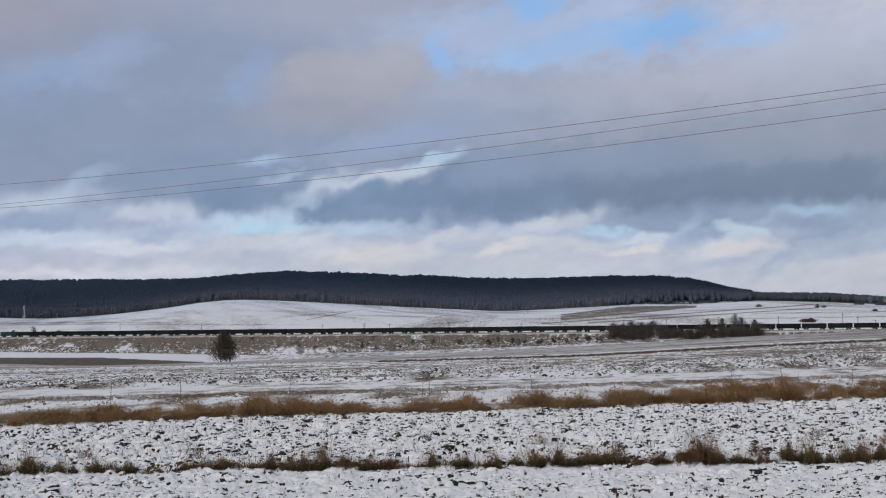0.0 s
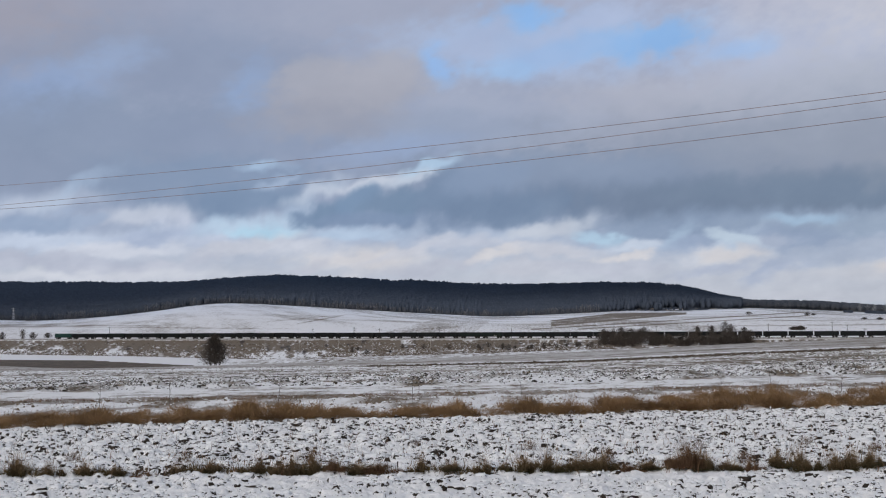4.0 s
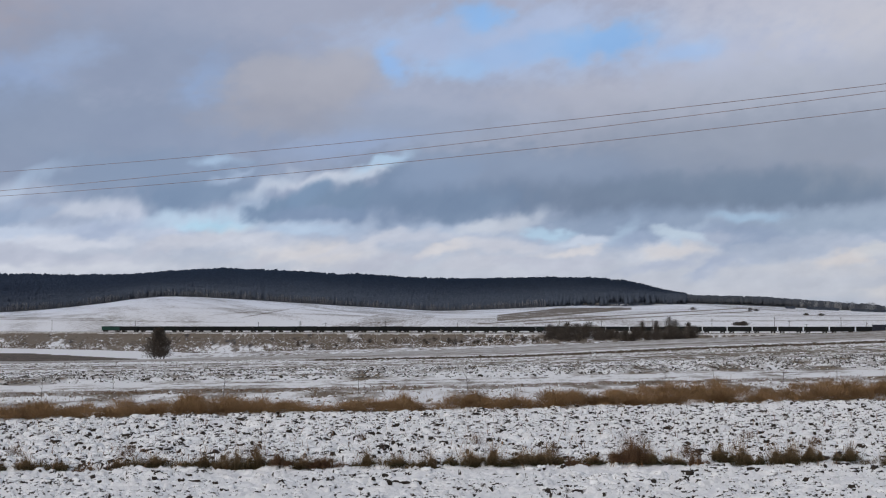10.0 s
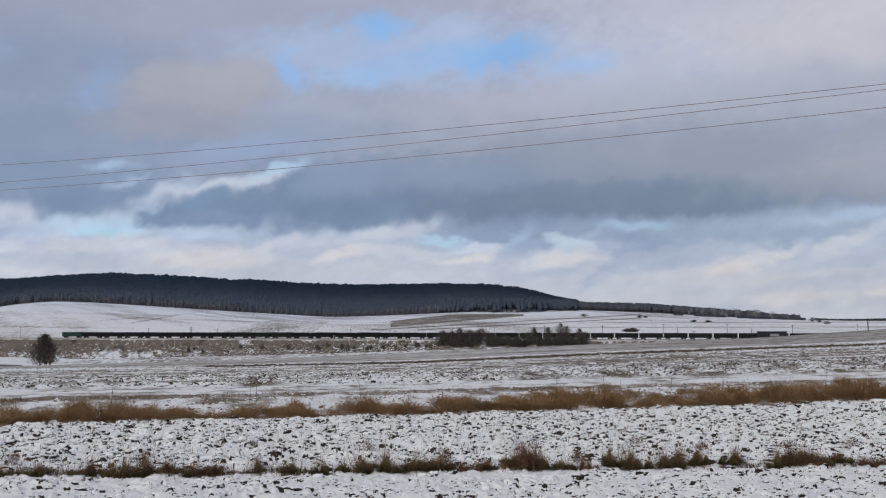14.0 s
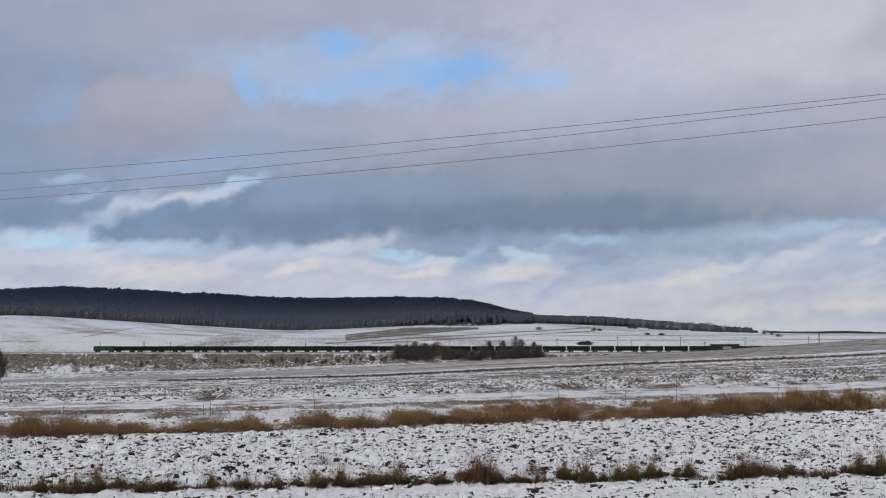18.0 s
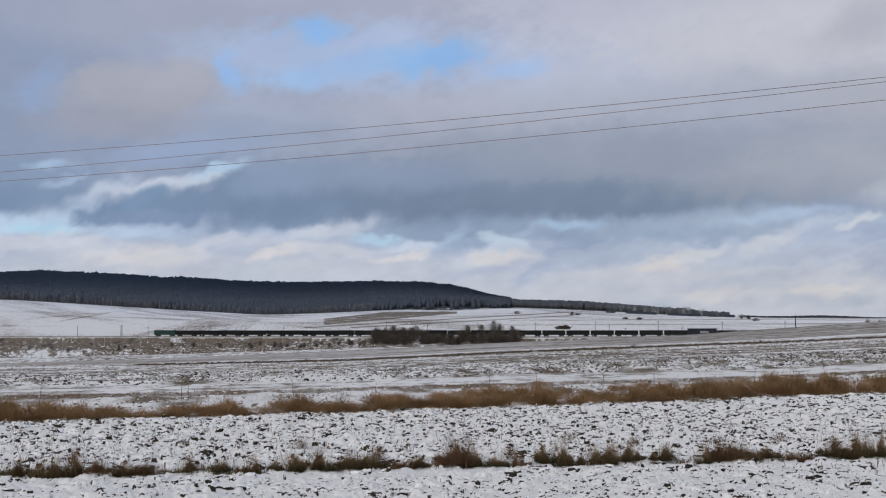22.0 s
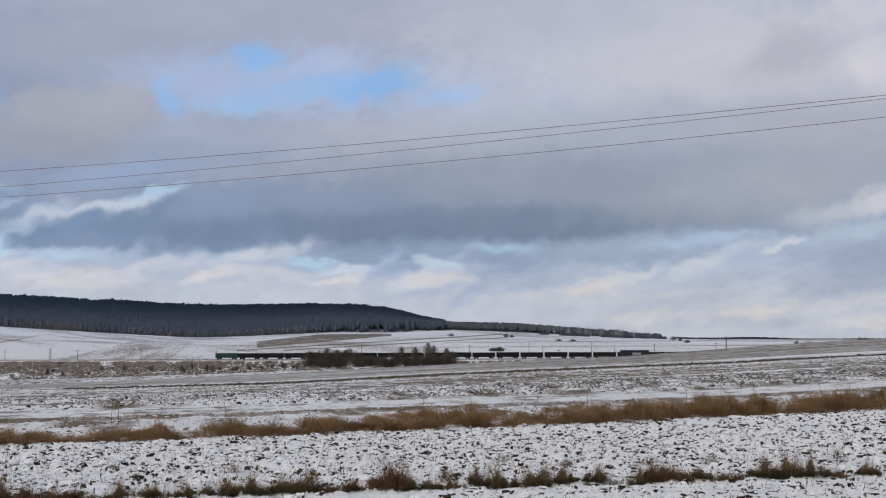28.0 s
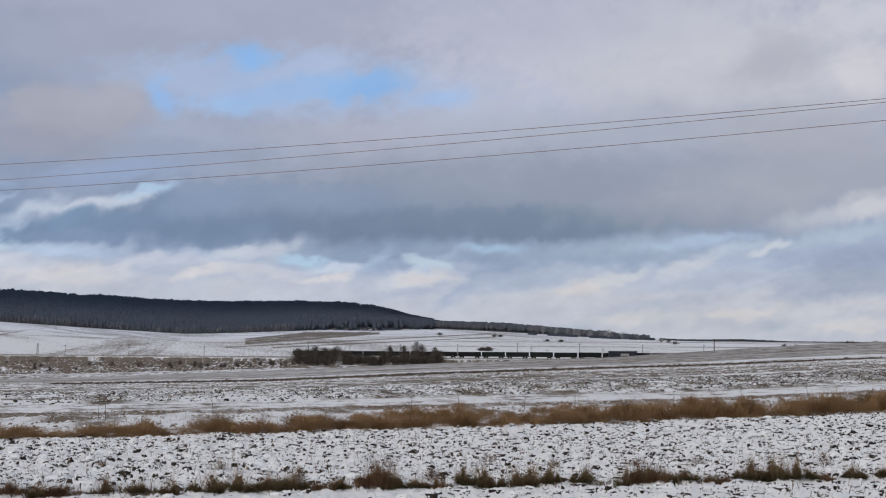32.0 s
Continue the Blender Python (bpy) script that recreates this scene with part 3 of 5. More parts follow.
    patch(-13.8, 3.99, 1.11, 0.25, (176, 212, 234), 0.8, 0.7, 0)
    patch(-11.4, 4.82, 0.99, 0.54, (118, 141, 170), 0.95, 0.35, 0.35, 0.6)
    patch(-9.8, 5.37, 1.11, 0.64, (122, 146, 176), 0.95, 0.35, 0.2, 0.6)
    patch(-8.1, 5.23, 1.36, 0.64, (118, 140, 168), 0.95, 0.35, 0.1, 0.6)
    patch(-6.0, 5.83, 1.36, 0.89, (122, 142, 170), 0.95, 0.4, 0.4, 0.6)
    patch(-4.3, 6.41, 1.73, 0.74, (136, 154, 182), 0.85, 0.6, 0.2)
    patch(-9.3, 4.55, 2.97, 0.35, (126, 146, 176), 0.9, 0.5, 0)
    patch(-6.3, 4.10, 1.73, 0.35, (130, 148, 176), 0.85, 0.6, 0)
    patch(-9.8, 3.89, 1.98, 0.35, (180, 200, 224), 0.85, 0.6, 0)
    patch(-7.4, 3.99, 0.50, 0.35, (176, 190, 212), 0.6, 0.9, 0.6)
    patch(-2.8, 3.80, 2.72, 0.30, (176, 190, 212), 0.7, 0.7, 0)
    patch(-23.4, 5.09, 2.23, 0.40, (188, 199, 218), 0.8, 0.8, 0.12)
    patch(-21.9, 5.75, 1.36, 0.35, (168, 188, 214), 0.6, 0.9, 0.5)
    patch(-18.7, 4.72, 1.98, 0.37, (198, 205, 220), 0.75, 0.7, 0.05)
    patch(-17.3, 4.41, 0.62, 0.50, (198, 206, 224), 0.8, 0.6, 0)
    patch(-23.8, 4.21, 2.23, 0.40, (146, 164, 192), 0.9, 0.5, 0)
    patch(-21.2, 4.40, 0.99, 0.25, (158, 174, 200), 0.85, 0.5, 0.3)
    patch(-22.5, 4.70, 0.74, 0.20, (160, 176, 202), 0.8, 0.6, 0)
    patch(-22.9, 3.56, 4.21, 0.35, (194, 206, 226), 0.85, 0.6, 0)
    patch(-18.0, 3.76, 1.73, 0.35, (170, 183, 208), 0.85, 0.6, 0.15)
    patch(-15.9, 3.56, 1.49, 0.25, (188, 198, 218), 0.8, 0.7, 0)
    patch(-19.5, 3.16, 2.97, 0.30, (206, 211, 224), 0.85, 0.6, 0)
    patch(-22.2, 2.68, 4.21, 0.37, (184, 190, 207), 0.9, 0.5, -0.05)
    patch(-19.0, 2.36, 2.72, 0.20, (192, 197, 212), 0.8, 0.6, 0)
    patch(-16.1, 2.95, 0.99, 0.35, (186, 192, 208), 0.85, 0.5, 0.4)
    patch(-14.4, 3.43, 1.73, 0.35, (200, 204, 216), 0.8, 0.6, 0.2)
    patch(-21.5, 2.08, 5.45, 0.22, (206, 210, 221), 0.8, 0.7, 0)
    patch(-9.8, 2.73, 2.72, 0.50, (210, 209, 214), 0.9, 0.6, 0)
    patch(-12.2, 3.30, 1.73, 0.35, (200, 205, 218), 0.8, 0.6, 0)
    patch(-11.8, 2.43, 0.99, 0.25, (188, 192, 206), 0.7, 0.6, 0.4)
    patch(-7.8, 3.01, 1.73, 0.22, (202, 205, 216), 0.8, 0.6, 0.3)
    patch(-6.1, 2.44, 1.73, 0.35, (184, 189, 204), 0.9, 0.5, 0.15)
    patch(-5.1, 3.46, 1.98, 0.30, (192, 198, 213), 0.8, 0.6, 0)
    patch(-3.5, 2.94, 1.49, 0.22, (208, 207, 212), 0.9, 0.5, 0.15)
    patch(-1.9, 2.30, 1.73, 0.35, (190, 194, 207), 0.8, 0.6, 0)
    patch(-1.2, 4.02, 1.86, 0.35, (196, 203, 216), 0.85, 0.6, 0.15)
    patch(0.2, 4.06, 0.64, 0.40, (188, 198, 214), 0.6, 0.9, 0.6)
    patch(-0.6, 3.14, 2.23, 0.35, (200, 203, 214), 0.8, 0.6, 0)
    patch(1.2, 3.72, 0.99, 0.20, (178, 206, 228), 0.85, 0.6, -0.1)
    patch(2.8, 3.32, 1.49, 0.25, (196, 207, 224), 0.85, 0.6, 0)
    patch(2.5, 2.88, 1.73, 0.20, (210, 209, 214), 0.9, 0.5, 0.1)
    patch(1.8, 2.31, 2.72, 0.32, (188, 193, 208), 0.85, 0.6, 0)
    patch(4.7, 3.27, 1.24, 0.40, (156, 172, 198), 0.85, 0.5, 0.1)
    patch(4.4, 3.67, 0.64, 0.30, (176, 198, 220), 0.6, 0.9, 0.5)
    patch(5.5, 2.76, 0.99, 0.25, (192, 200, 216), 0.8, 0.6, 0.3)
    patch(7.1, 3.28, 1.04, 0.35, (186, 202, 222), 0.75, 0.8, 0.5)
    patch(6.8, 2.73, 1.86, 0.30, (204, 207, 215), 0.85, 0.6, 0.15)
    patch(6.1, 2.07, 1.73, 0.30, (176, 185, 205), 0.85, 0.5, 0.1)
    patch(8.6, 2.09, 1.24, 0.40, (166, 178, 202), 0.85, 0.5, 0.4)
    patch(9.2, 3.39, 1.73, 0.54, (146, 162, 188), 0.9, 0.5, 0)
    patch(9.7, 4.28, 1.24, 0.22, (164, 190, 216), 0.8, 0.7, 0)
    patch(10.5, 2.99, 1.98, 0.40, (150, 165, 190), 0.85, 0.6, 0)
    patch(8.3, 3.16, 1.15, 0.36, (166, 177, 198), 0.85, 0.5, 0.2)
    patch(7.0, 3.43, 1.15, 0.25, (190, 206, 222), 0.85, 0.6, -0.3)
    patch(6.5, 2.76, 1.53, 0.31, (206, 205, 210), 0.85, 0.6, 0)
    patch(11.2, 2.91, 2.29, 0.41, (172, 183, 202), 0.8, 0.6, 0.2)
    patch(13.7, 2.40, 1.53, 0.36, (208, 205, 207), 0.9, 0.5, 0.1)
    patch(15.5, 2.92, 1.02, 0.23, (204, 207, 213), 0.85, 0.6, 0.2)
    patch(11.9, 1.76, 3.06, 0.36, (190, 195, 207), 0.8, 0.6, 0)
    patch(18.8, 3.49, 1.53, 0.36, (200, 204, 212), 0.75, 0.7, 0.3)
    patch(21.0, 4.24, 1.53, 0.23, (186, 198, 216), 0.65, 0.8, 0.2)
    patch(19.0, 4.53, 2.43, 0.22, (172, 192, 216), 0.8, 0.7, 0.1)
    patch(25.0, 5.67, 2.43, 0.43, (193, 198, 208), 0.7, 0.8, 0.1)
    patch(27.1, 6.01, 1.62, 0.59, (202, 203, 211), 0.85, 0.6, 0)
    patch(25.5, 4.71, 2.97, 0.43, (176, 190, 208), 0.8, 0.7, 0.1)
    patch(23.1, 3.67, 1.15, 0.41, (160, 173, 197), 0.9, 0.5, 0.4)
    patch(25.7, 3.59, 2.29, 0.61, (154, 166, 190), 0.9, 0.5, 0.1)
    patch(22.0, 4.23, 0.76, 0.23, (202, 208, 218), 0.85, 0.6, 0.4)
    patch(19.2, 2.66, 2.29, 0.25, (176, 185, 202), 0.85, 0.6, 0.15)
    patch(22.1, 2.27, 1.53, 0.20, (202, 206, 214), 0.8, 0.6, 0.1)
    patch(24.8, 2.38, 2.80, 0.31, (184, 190, 204), 0.8, 0.6, 0)
    patch(17.5, 1.90, 5.61, 0.31, (193, 196, 205), 0.8, 0.7, 0)
    patch(20.4, 1.15, 8.41, 0.36, (188, 193, 204), 0.85, 0.7, 0)
    patch(25.2, 1.65, 2.55, 0.20, (198, 199, 206), 0.8, 0.7, 0)
    patch(24.9, 2.46, 2.80, 0.61, (160, 170, 190), 0.85, 0.6, 0.05)
    patch(17.6, 1.79, 2.29, 0.31, (178, 185, 200), 0.8, 0.6, 0.1)
    patch(20.5, 1.17, 1.91, 0.33, (206, 204, 206), 0.85, 0.6, 0.1)
    patch(16.1, 0.96, 1.78, 0.25, (204, 204, 208), 0.8, 0.6, 0.05)
    patch(21.7, 0.87, 1.15, 0.25, (174, 182, 197), 0.8, 0.6, 0.2)
    patch(19.1, 0.62, 2.04, 0.20, (184, 190, 201), 0.8, 0.6, 0)
    patch(25.5, 0.73, 1.78, 0.31, (204, 203, 206), 0.8, 0.6, 0.05)
    patch(23.7, 1.29, 1.53, 0.23, (196, 199, 207), 0.8, 0.6, 0.1)
    patch(23.6, 0.31, 2.29, 0.20, (180, 187, 200), 0.7, 0.7, 0)
    patch(13.3, 0.65, 1.53, 0.23, (180, 188, 202), 0.75, 0.7, 0.1)
    billow = 16 * (fbm(A * 1.1 - E_ * 0.5, ye * 1.5, 5, 29, 0.6) - 0.5) * low + 9 * (fbm(A * 0.5, E_ * 0.8, 4, 33) - 0.5)
    col = np.clip(col + billow[..., None] * np.array((1.0, 0.96, 0.85)), 60, 240)
    lin = srgb(col)
    rad, n = np.radians, len(az)
    X, Y, Z = r * np.sin(rad(A)), r * np.cos(rad(A)), EYE[2] + r * np.tan(rad(E_))
    verts = np.stack([X.ravel(), Y.ravel(), Z.ravel()], 1)
    i, j = np.arange(len(el) - 1)[:, None] * n, np.arange(n - 1)[None, :]
    faces = np.stack([i + j, i + j + 1, i + n + j + 1, i + n + j], -1).reshape(-1, 4).tolist()
    m = bpy.data.materials.new("cloudy_sky")
    m.use_nodes = True
    nt = m.node_tree
    nt.nodes.clear()
    out, em = nt.nodes.new("ShaderNodeOutputMaterial"), nt.nodes.new("ShaderNodeEmission")
    nt.links.new(attr(nt, "cloud").outputs["Color"], em.inputs["Color"])
    nt.links.new(em.outputs["Emission"], out.inputs["Surface"])
    ob = mesh_object("backdrop", verts, faces, m, smooth=True)
    a = ob.data.attributes.new("cloud", "FLOAT_COLOR", "POINT")
    a.data.foreach_set("color", np.concatenate([lin.reshape(-1, 3), np.ones((lin.size // 3, 1))], 1).ravel().astype(np.float32))
    return tagged(ob, "cloudy winter sky with a long dark cloud and blue gaps", "sky", kind="structure")


SKY = sky_backdrop()


# ---- woods on the far slope ----
def forest(name, count, seed, az0, az1, r0, r1, label, height=(11.0, 12.3), keep=None, edge_share=0.10, mat=None, foot=0.05, slim=1.0):
    """Bare trees packed into woods: a thin trunk and a ragged crown each."""
    rnd = np.random.RandomState(seed)
    az, u = rnd.uniform(az0, az1, count), rnd.uniform(0, 1, count)
    front = rnd.uniform(0, 1, count) < edge_share
    u = np.where(front, u * 0.07, u)
    r = r0 + (r1 - r0) * u
    if keep is not None:
        ok = keep(az, r, rnd)
        az, r = az[ok], r[ok]
    n = len(az)
    z = land(az, r)
    x, y = r * np.sin(np.radians(az)), r * np.cos(np.radians(az))
    h = rnd.uniform(*height, n) * (1 + 0.3 * (fbm(x / 45, y / 45, 2, 5) - 0.5))
    sides = 4
    w = h * rnd.uniform(0.27, 0.40, n) * slim
    lean = rnd.uniform(-0.5, 0.5, (n, 2))
    t = 0.12 + 0.012 * h
    c = np.stack([x, y, z - 0.5], 1)
    zero = np.zeros(n)
    V = np.zeros((n, 4 + 3 * sides + 2 + 15, 3))
    V[:, 0] = c + np.stack([-t, zero, zero], 1)
    V[:, 1] = c + np.stack([t, zero, zero], 1)
    V[:, 2] = c + np.stack([zero, t, zero], 1)
    V[:, 3] = c + np.stack([lean[:, 0], lean[:, 1], 0.8 * h], 1)
    rr = rnd.uniform(0.75, 1.15, (n, 3, sides))
    ph = rnd.uniform(0, 6.28, n)
    for ring, (hz, hw) in enumerate(((foot, 0.75), (0.5 + 0.4 * foot, 1.0), (0.86, 0.66))):
        for s in range(sides):
            a = ph + s * 6.2832 / sides + ring * 0.5
            q = w * hw * rr[:, ring, s]
            V[:, 4 + ring * sides + s] = c + np.stack([lean[:, 0] * hz + q * np.cos(a), lean[:, 1] * hz + q * np.sin(a), h * (hz + 0.06 * (rr[:, ring, (s + 2) % sides] - 0.9))], 1)
    top, low = 4 + 3 * sides, 5 + 3 * sides
    V[:, top] = c + np.stack([lean[:, 0], lean[:, 1], h], 1)
    V[:, low] = c + np.stack([zero, zero, h * max(foot - 0.06, 0)], 1)
    quads, tris = [], [(0, 1, 3), (1, 2, 3), (2, 0, 3)]
    for s in range(sides):
        s2 = (s + 1) % sides
        for ring in (0, 1):
            quads.append((4 + ring * sides + s, 4 + ring * sides + s2, 4 + (ring + 1) * sides + s2, 4 + (ring + 1) * sides + s))
        tris += [(4 + 2 * sides + s, 4 + 2 * sides + s2, top), (4 + s2, 4 + s, low)]
    # twigs stand out of the crown all round its top
    for b in range(5):
        g, a = low + 1 + 3 * b, rnd.uniform(0, 6.28, n)
        twig = c + np.stack([lean[:, 0] + 0.5 * w * np.cos(a), lean[:, 1] + 0.5 * w * np.sin(a), 0.84 * h], 1)
        V[:, g], V[:, g + 1] = twig - (0.22, 0, 0), twig + (0.22, 0, 0)
        V[:, g + 2] = twig + np.stack([0.4 * w * np.cos(a), 0.4 * w * np.sin(a), h * rnd.uniform(0.10, 0.24, n)], 1)
        tris.append((g, g + 1, g + 2))
    k = np.arange(n)[:, None, None] * V.shape[1]
    ob = new(name, fast_mesh(name, V.reshape(-1, 3), k + np.array(quads), k + np.array(tris), mat or M_HAZY_FOREST, True))
    return tagged(ob, label, "forest", kind="stuff")


def off_the_clearing(az, r, rnd):
    """Trees stand clear of a narrow snowy strip near the end of the woods, but for a few."""
    j = rnd.uniform(-1, 1, len(az))
    deep = np.interp(az, (1.2, 2.6, 4.2, 6.2, 6.9), (1880, 1955, 1995, 1975, 1930)) + 22 * j
    return (rnd.uniform(0, 1, len(az)) < 0.02) | (az < 1.2) | (az > 6.9) | (r > deep)


M_FROST = blade_material("frosted_wood", (0.22, 0.23, 0.25), (0.48, 0.49, 0.51))
# paler than the main forest: the thicker haze is painted into this colour
M_HAZY_RIDGE = blade_material("hazy_ridge_wood", (0.085, 0.095, 0.115), (0.15, 0.16, 0.18))
twiggy(M_HAZY_RIDGE)
# grey-blue colour that paints the pale haze along the foot of the woods
M_HAZY_YOUNG = blade_material("hazy_young_wood", (0.058, 0.066, 0.082), (0.105, 0.112, 0.130))
twiggy(M_HAZY_YOUNG)
M_BARK = blade_material("grey_bark", (0.07, 0.075, 0.085), (0.20, 0.20, 0.215))
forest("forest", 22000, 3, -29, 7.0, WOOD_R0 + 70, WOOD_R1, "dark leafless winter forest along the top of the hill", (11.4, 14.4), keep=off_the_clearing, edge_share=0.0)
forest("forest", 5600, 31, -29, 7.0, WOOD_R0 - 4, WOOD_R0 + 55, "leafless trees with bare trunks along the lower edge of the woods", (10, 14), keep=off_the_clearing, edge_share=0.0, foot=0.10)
forest("forest", 6500, 4, 6.4, 16.4, 2180, 2600, "low dark woodland thinning out along the ridge", (5.5, 12.5), lambda az, r, rnd: rnd.uniform(0, 1, len(az)) < np.interp(az, (6, 11, 14.5, 16.4), (1, 0.8, 0.3, 0.1)), mat=M_HAZY_RIDGE, slim=1.15)
forest("forest", 1500, 5, 16, 29, 2480, 2620, "distant line of low dark woods on the horizon", (1.6, 3.6), mat=M_HAZY_RIDGE, slim=2.2)
forest("scrub", 900, 6, 1.2, 5.6, 1905, 2090, "dark scrub below the snowy clearing", (1.0, 3.2), lambda az, r, rnd: (fbm(az * 2.2, r / 30, 3, 57) > 0.47) | (r < 1935), slim=1.6)
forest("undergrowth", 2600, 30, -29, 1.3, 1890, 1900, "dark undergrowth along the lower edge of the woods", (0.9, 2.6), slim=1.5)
forest("scrub", 420, 7, 11.2, 16.6, 1850, 1890, "dark hedge along the edge of the far field", (2.0, 4.5), lambda az, r, rnd: np.sin(az * 3.1) + 0.8 * np.sin(az * 7.3) > -0.5, slim=1.6)
forest("thin_trees", 2200, 32, -29, 1.0, 1886, 1897, "thin grey young trees along the lower edge of the woods", (3, 9), lambda az, r, rnd: rnd.uniform(0, 1, len(az)) < 0.2 + 0.9 * sstep(0.44, 0.58, fbm(az * 1.6, az * 0, 3, 56)), mat=M_HAZY_YOUNG, foot=0.02, slim=0.6)
forest("pale_trunks", 2200, 9, -24, 1.0, 1882, 1890, "pale slender trees along the lower edge of the forest", (5, 12.5), lambda az, r, rnd: rnd.uniform(0, 1, len(az)) < 0.12 + 0.9 * sstep(0.46, 0.62, fbm(az * 2.5, az * 0, 3, 55)), mat=M_BARK, slim=0.035)


# ---- bushes and shrubs ----
def shrub_mesh(name, seed, h, w, stems=9, twigs=700, twig=0.5, thick=0.03, cone=0.0):
    """Leafless stems that fork into a haze of fine twigs, as one stem mesh and one twig mesh."""
    rnd = random.Random(seed)
    bm = bmesh.new()
    for _ in range(stems):
        a = rnd.uniform(0, math.tau)
        base = Vector((rnd.uniform(-0.12, 0.12) * w, rnd.uniform(-0.12, 0.12) * w, 0))
        out = rnd.uniform(0.1, 0.5) * w
        mid = base + Vector((math.cos(a) * out * 0.5, math.sin(a) * out * 0.5, h * rnd.uniform(0.3, 0.5)))
        top = mid + Vector((math.cos(a) * out * 0.7, math.sin(a) * out * 0.7, h * rnd.uniform(0.25, 0.5)))
        rod(bm, base, mid, thick * 1.3, thick * 0.9, 5)
        rod(bm, mid, top, thick * 0.9, thick * 0.4, 5)
    verts, faces = [], []
    for _ in range(twigs):
        # twigs fill a rounded, uneven crown down to the ground
        u = Vector((rnd.gauss(0, 1), rnd.gauss(0, 1), rnd.gauss(0, 1))).normalized() * rnd.uniform(0, 1) ** 0.45
        lobe = 0.85 + 0.3 * math.sin(3 * math.atan2(u.y, u.x) + seed) * math.cos(2.3 * u.z + seed)
        level = 0.04 + 0.12 * cone + (0.9 - 0.1 * cone) * rnd.betavariate(1.3, 1.4)
        q = math.sqrt(u.x * u.x + u.y * u.y) * (0.75 + 0.25 * math.sin(math.pi * level)) * (1 - 0.75 * level ** 3) * lobe * (1 - cone * level)
        a = math.atan2(u.y, u.x)
        p = Vector((math.cos(a) * q * w * 0.5, math.sin(a) * q * w * 0.5, h * level * (0.9 + 0.12 * lobe)))
        d = (Vector((u.x, u.y, 0.7 + 0.5 * u.z)) + Vector((rnd.gauss(0, 0.5), rnd.gauss(0, 0.5), rnd.gauss(0, 0.4)))).normalized() * twig * rnd.uniform(0.4, 1.1)
        side = Vector((d.y, -d.x, 0.2 * d.length)).normalized() * thick * 0.55
        k = len(verts)
        verts += [tuple(p - side), tuple(p + side), tuple(p + d)]
        faces.append((k, k + 1, k + 2))
    return bm, verts, faces


def shrub(name, at, seed, h, w, label, category="shrub", group="", stems=9, twigs=700, twig=0.5, thick=0.03, cone=0.0, mat=None):
    root = new(name)
    root.location = at
    bm, verts, faces = shrub_mesh(name, seed, h, w, stems, twigs, twig, thick, cone)
    part("stem", bm, mat or M_TWIG, root)
    mesh_object("crown", verts, faces, mat or M_TWIG, root)
    return tagged(root, label, category, group)


r_tree = float(row_r(-15.77, 234, -19))
shrub("field_tree", polar(-15.72, r_tree, ground_z(-15.72, r_tree) - 0.1), 5, 5.8, 7.2, "small leafless bushy tree narrowing to its top in the field", "tree", stems=13, twigs=7600, twig=0.8, thick=0.05, cone=0.38)

rnd = random.Random(12)
for k in range(40):
    az = 1.15 + 6.2 * (k + rnd.uniform(-0.7, 0.7)) / 39
    r = float(row_r(az, RAIL_D, RAIL_AZ)) - rnd.uniform(22, 105)
    h = rnd.uniform(5.5, 10.5) * (1.0 if az < 3.2 else 0.72)
    shrub("shrub", polar(az, r, ground_z(az, r) - 0.1), 100 + k, h, h * rnd.uniform(1.2, 1.9), "dark leafless shrub in the thicket below the railway", "shrub", "thicket by the railway", stems=10, twigs=int(330 * h), twig=1.5, thick=0.085)
for az, h in ((5.15, 9.5), (5.75, 10.0), (6.3, 12.5), (6.55, 10.5), (7.1, 9.0)):
    r = float(row_r(az, RAIL_D, RAIL_AZ)) - 24
    shrub("shrub", polar(az, r, ground_z(az, r) - 0.1), int(az * 100), h, h * 0.75, "tall grey leafless shrub rising out of the thicket", "shrub", "thicket by the railway", stems=12, twigs=3600, twig=1.3, thick=0.075)
# frosted trees along the edge of the ridge woods
rnd2 = random.Random(77)
for k in range(26):
    az = rnd2.choice((rnd2.uniform(11.6, 15.4), rnd2.uniform(12.8, 14.8)))
    r = rnd2.uniform(2140, 2230)
    h = rnd2.uniform(9, 16)
    shrub("frosted_tree", polar(az, r, ground_z(az, r) - 0.3), 900 + k, h, h * rnd2.uniform(0.7, 1.0), "pale frosted leafless tree at the edge of the ridge woods", "tree", "frosted trees on the ridge", stems=8, twigs=420, twig=2.2, thick=0.20, mat=M_FROST)
for az, r, h in ((16.15, 2250, 9), (16.9, 2260, 7.5)):
    shrub("ridge_tree", polar(az, r, ground_z(az, r) - 0.3), int(az * 10), h, h * 1.5, "lone round leafless tree on the ridge", "tree", stems=9, twigs=700, twig=2.0, thick=0.16)
# weeds along the far brow
for k in range(16):
    az = rnd2.choice((rnd2.uniform(17.5, 27.5), rnd2.uniform(21, 27.5)))
    r = float(row_r(az, 238, -19)) + rnd2.uniform(-6, 10)
    shrub("brow_shrub", polar(az, r, ground_z(az, r) - 0.1), 1200 + k, rnd2.uniform(0.5, 1.1), rnd2.uniform(1.5, 4.5), "low dark weedy shrub on the brow of the field", "shrub", "shrubs on the brow", stems=7, twigs=320, twig=0.5, thick=0.035)
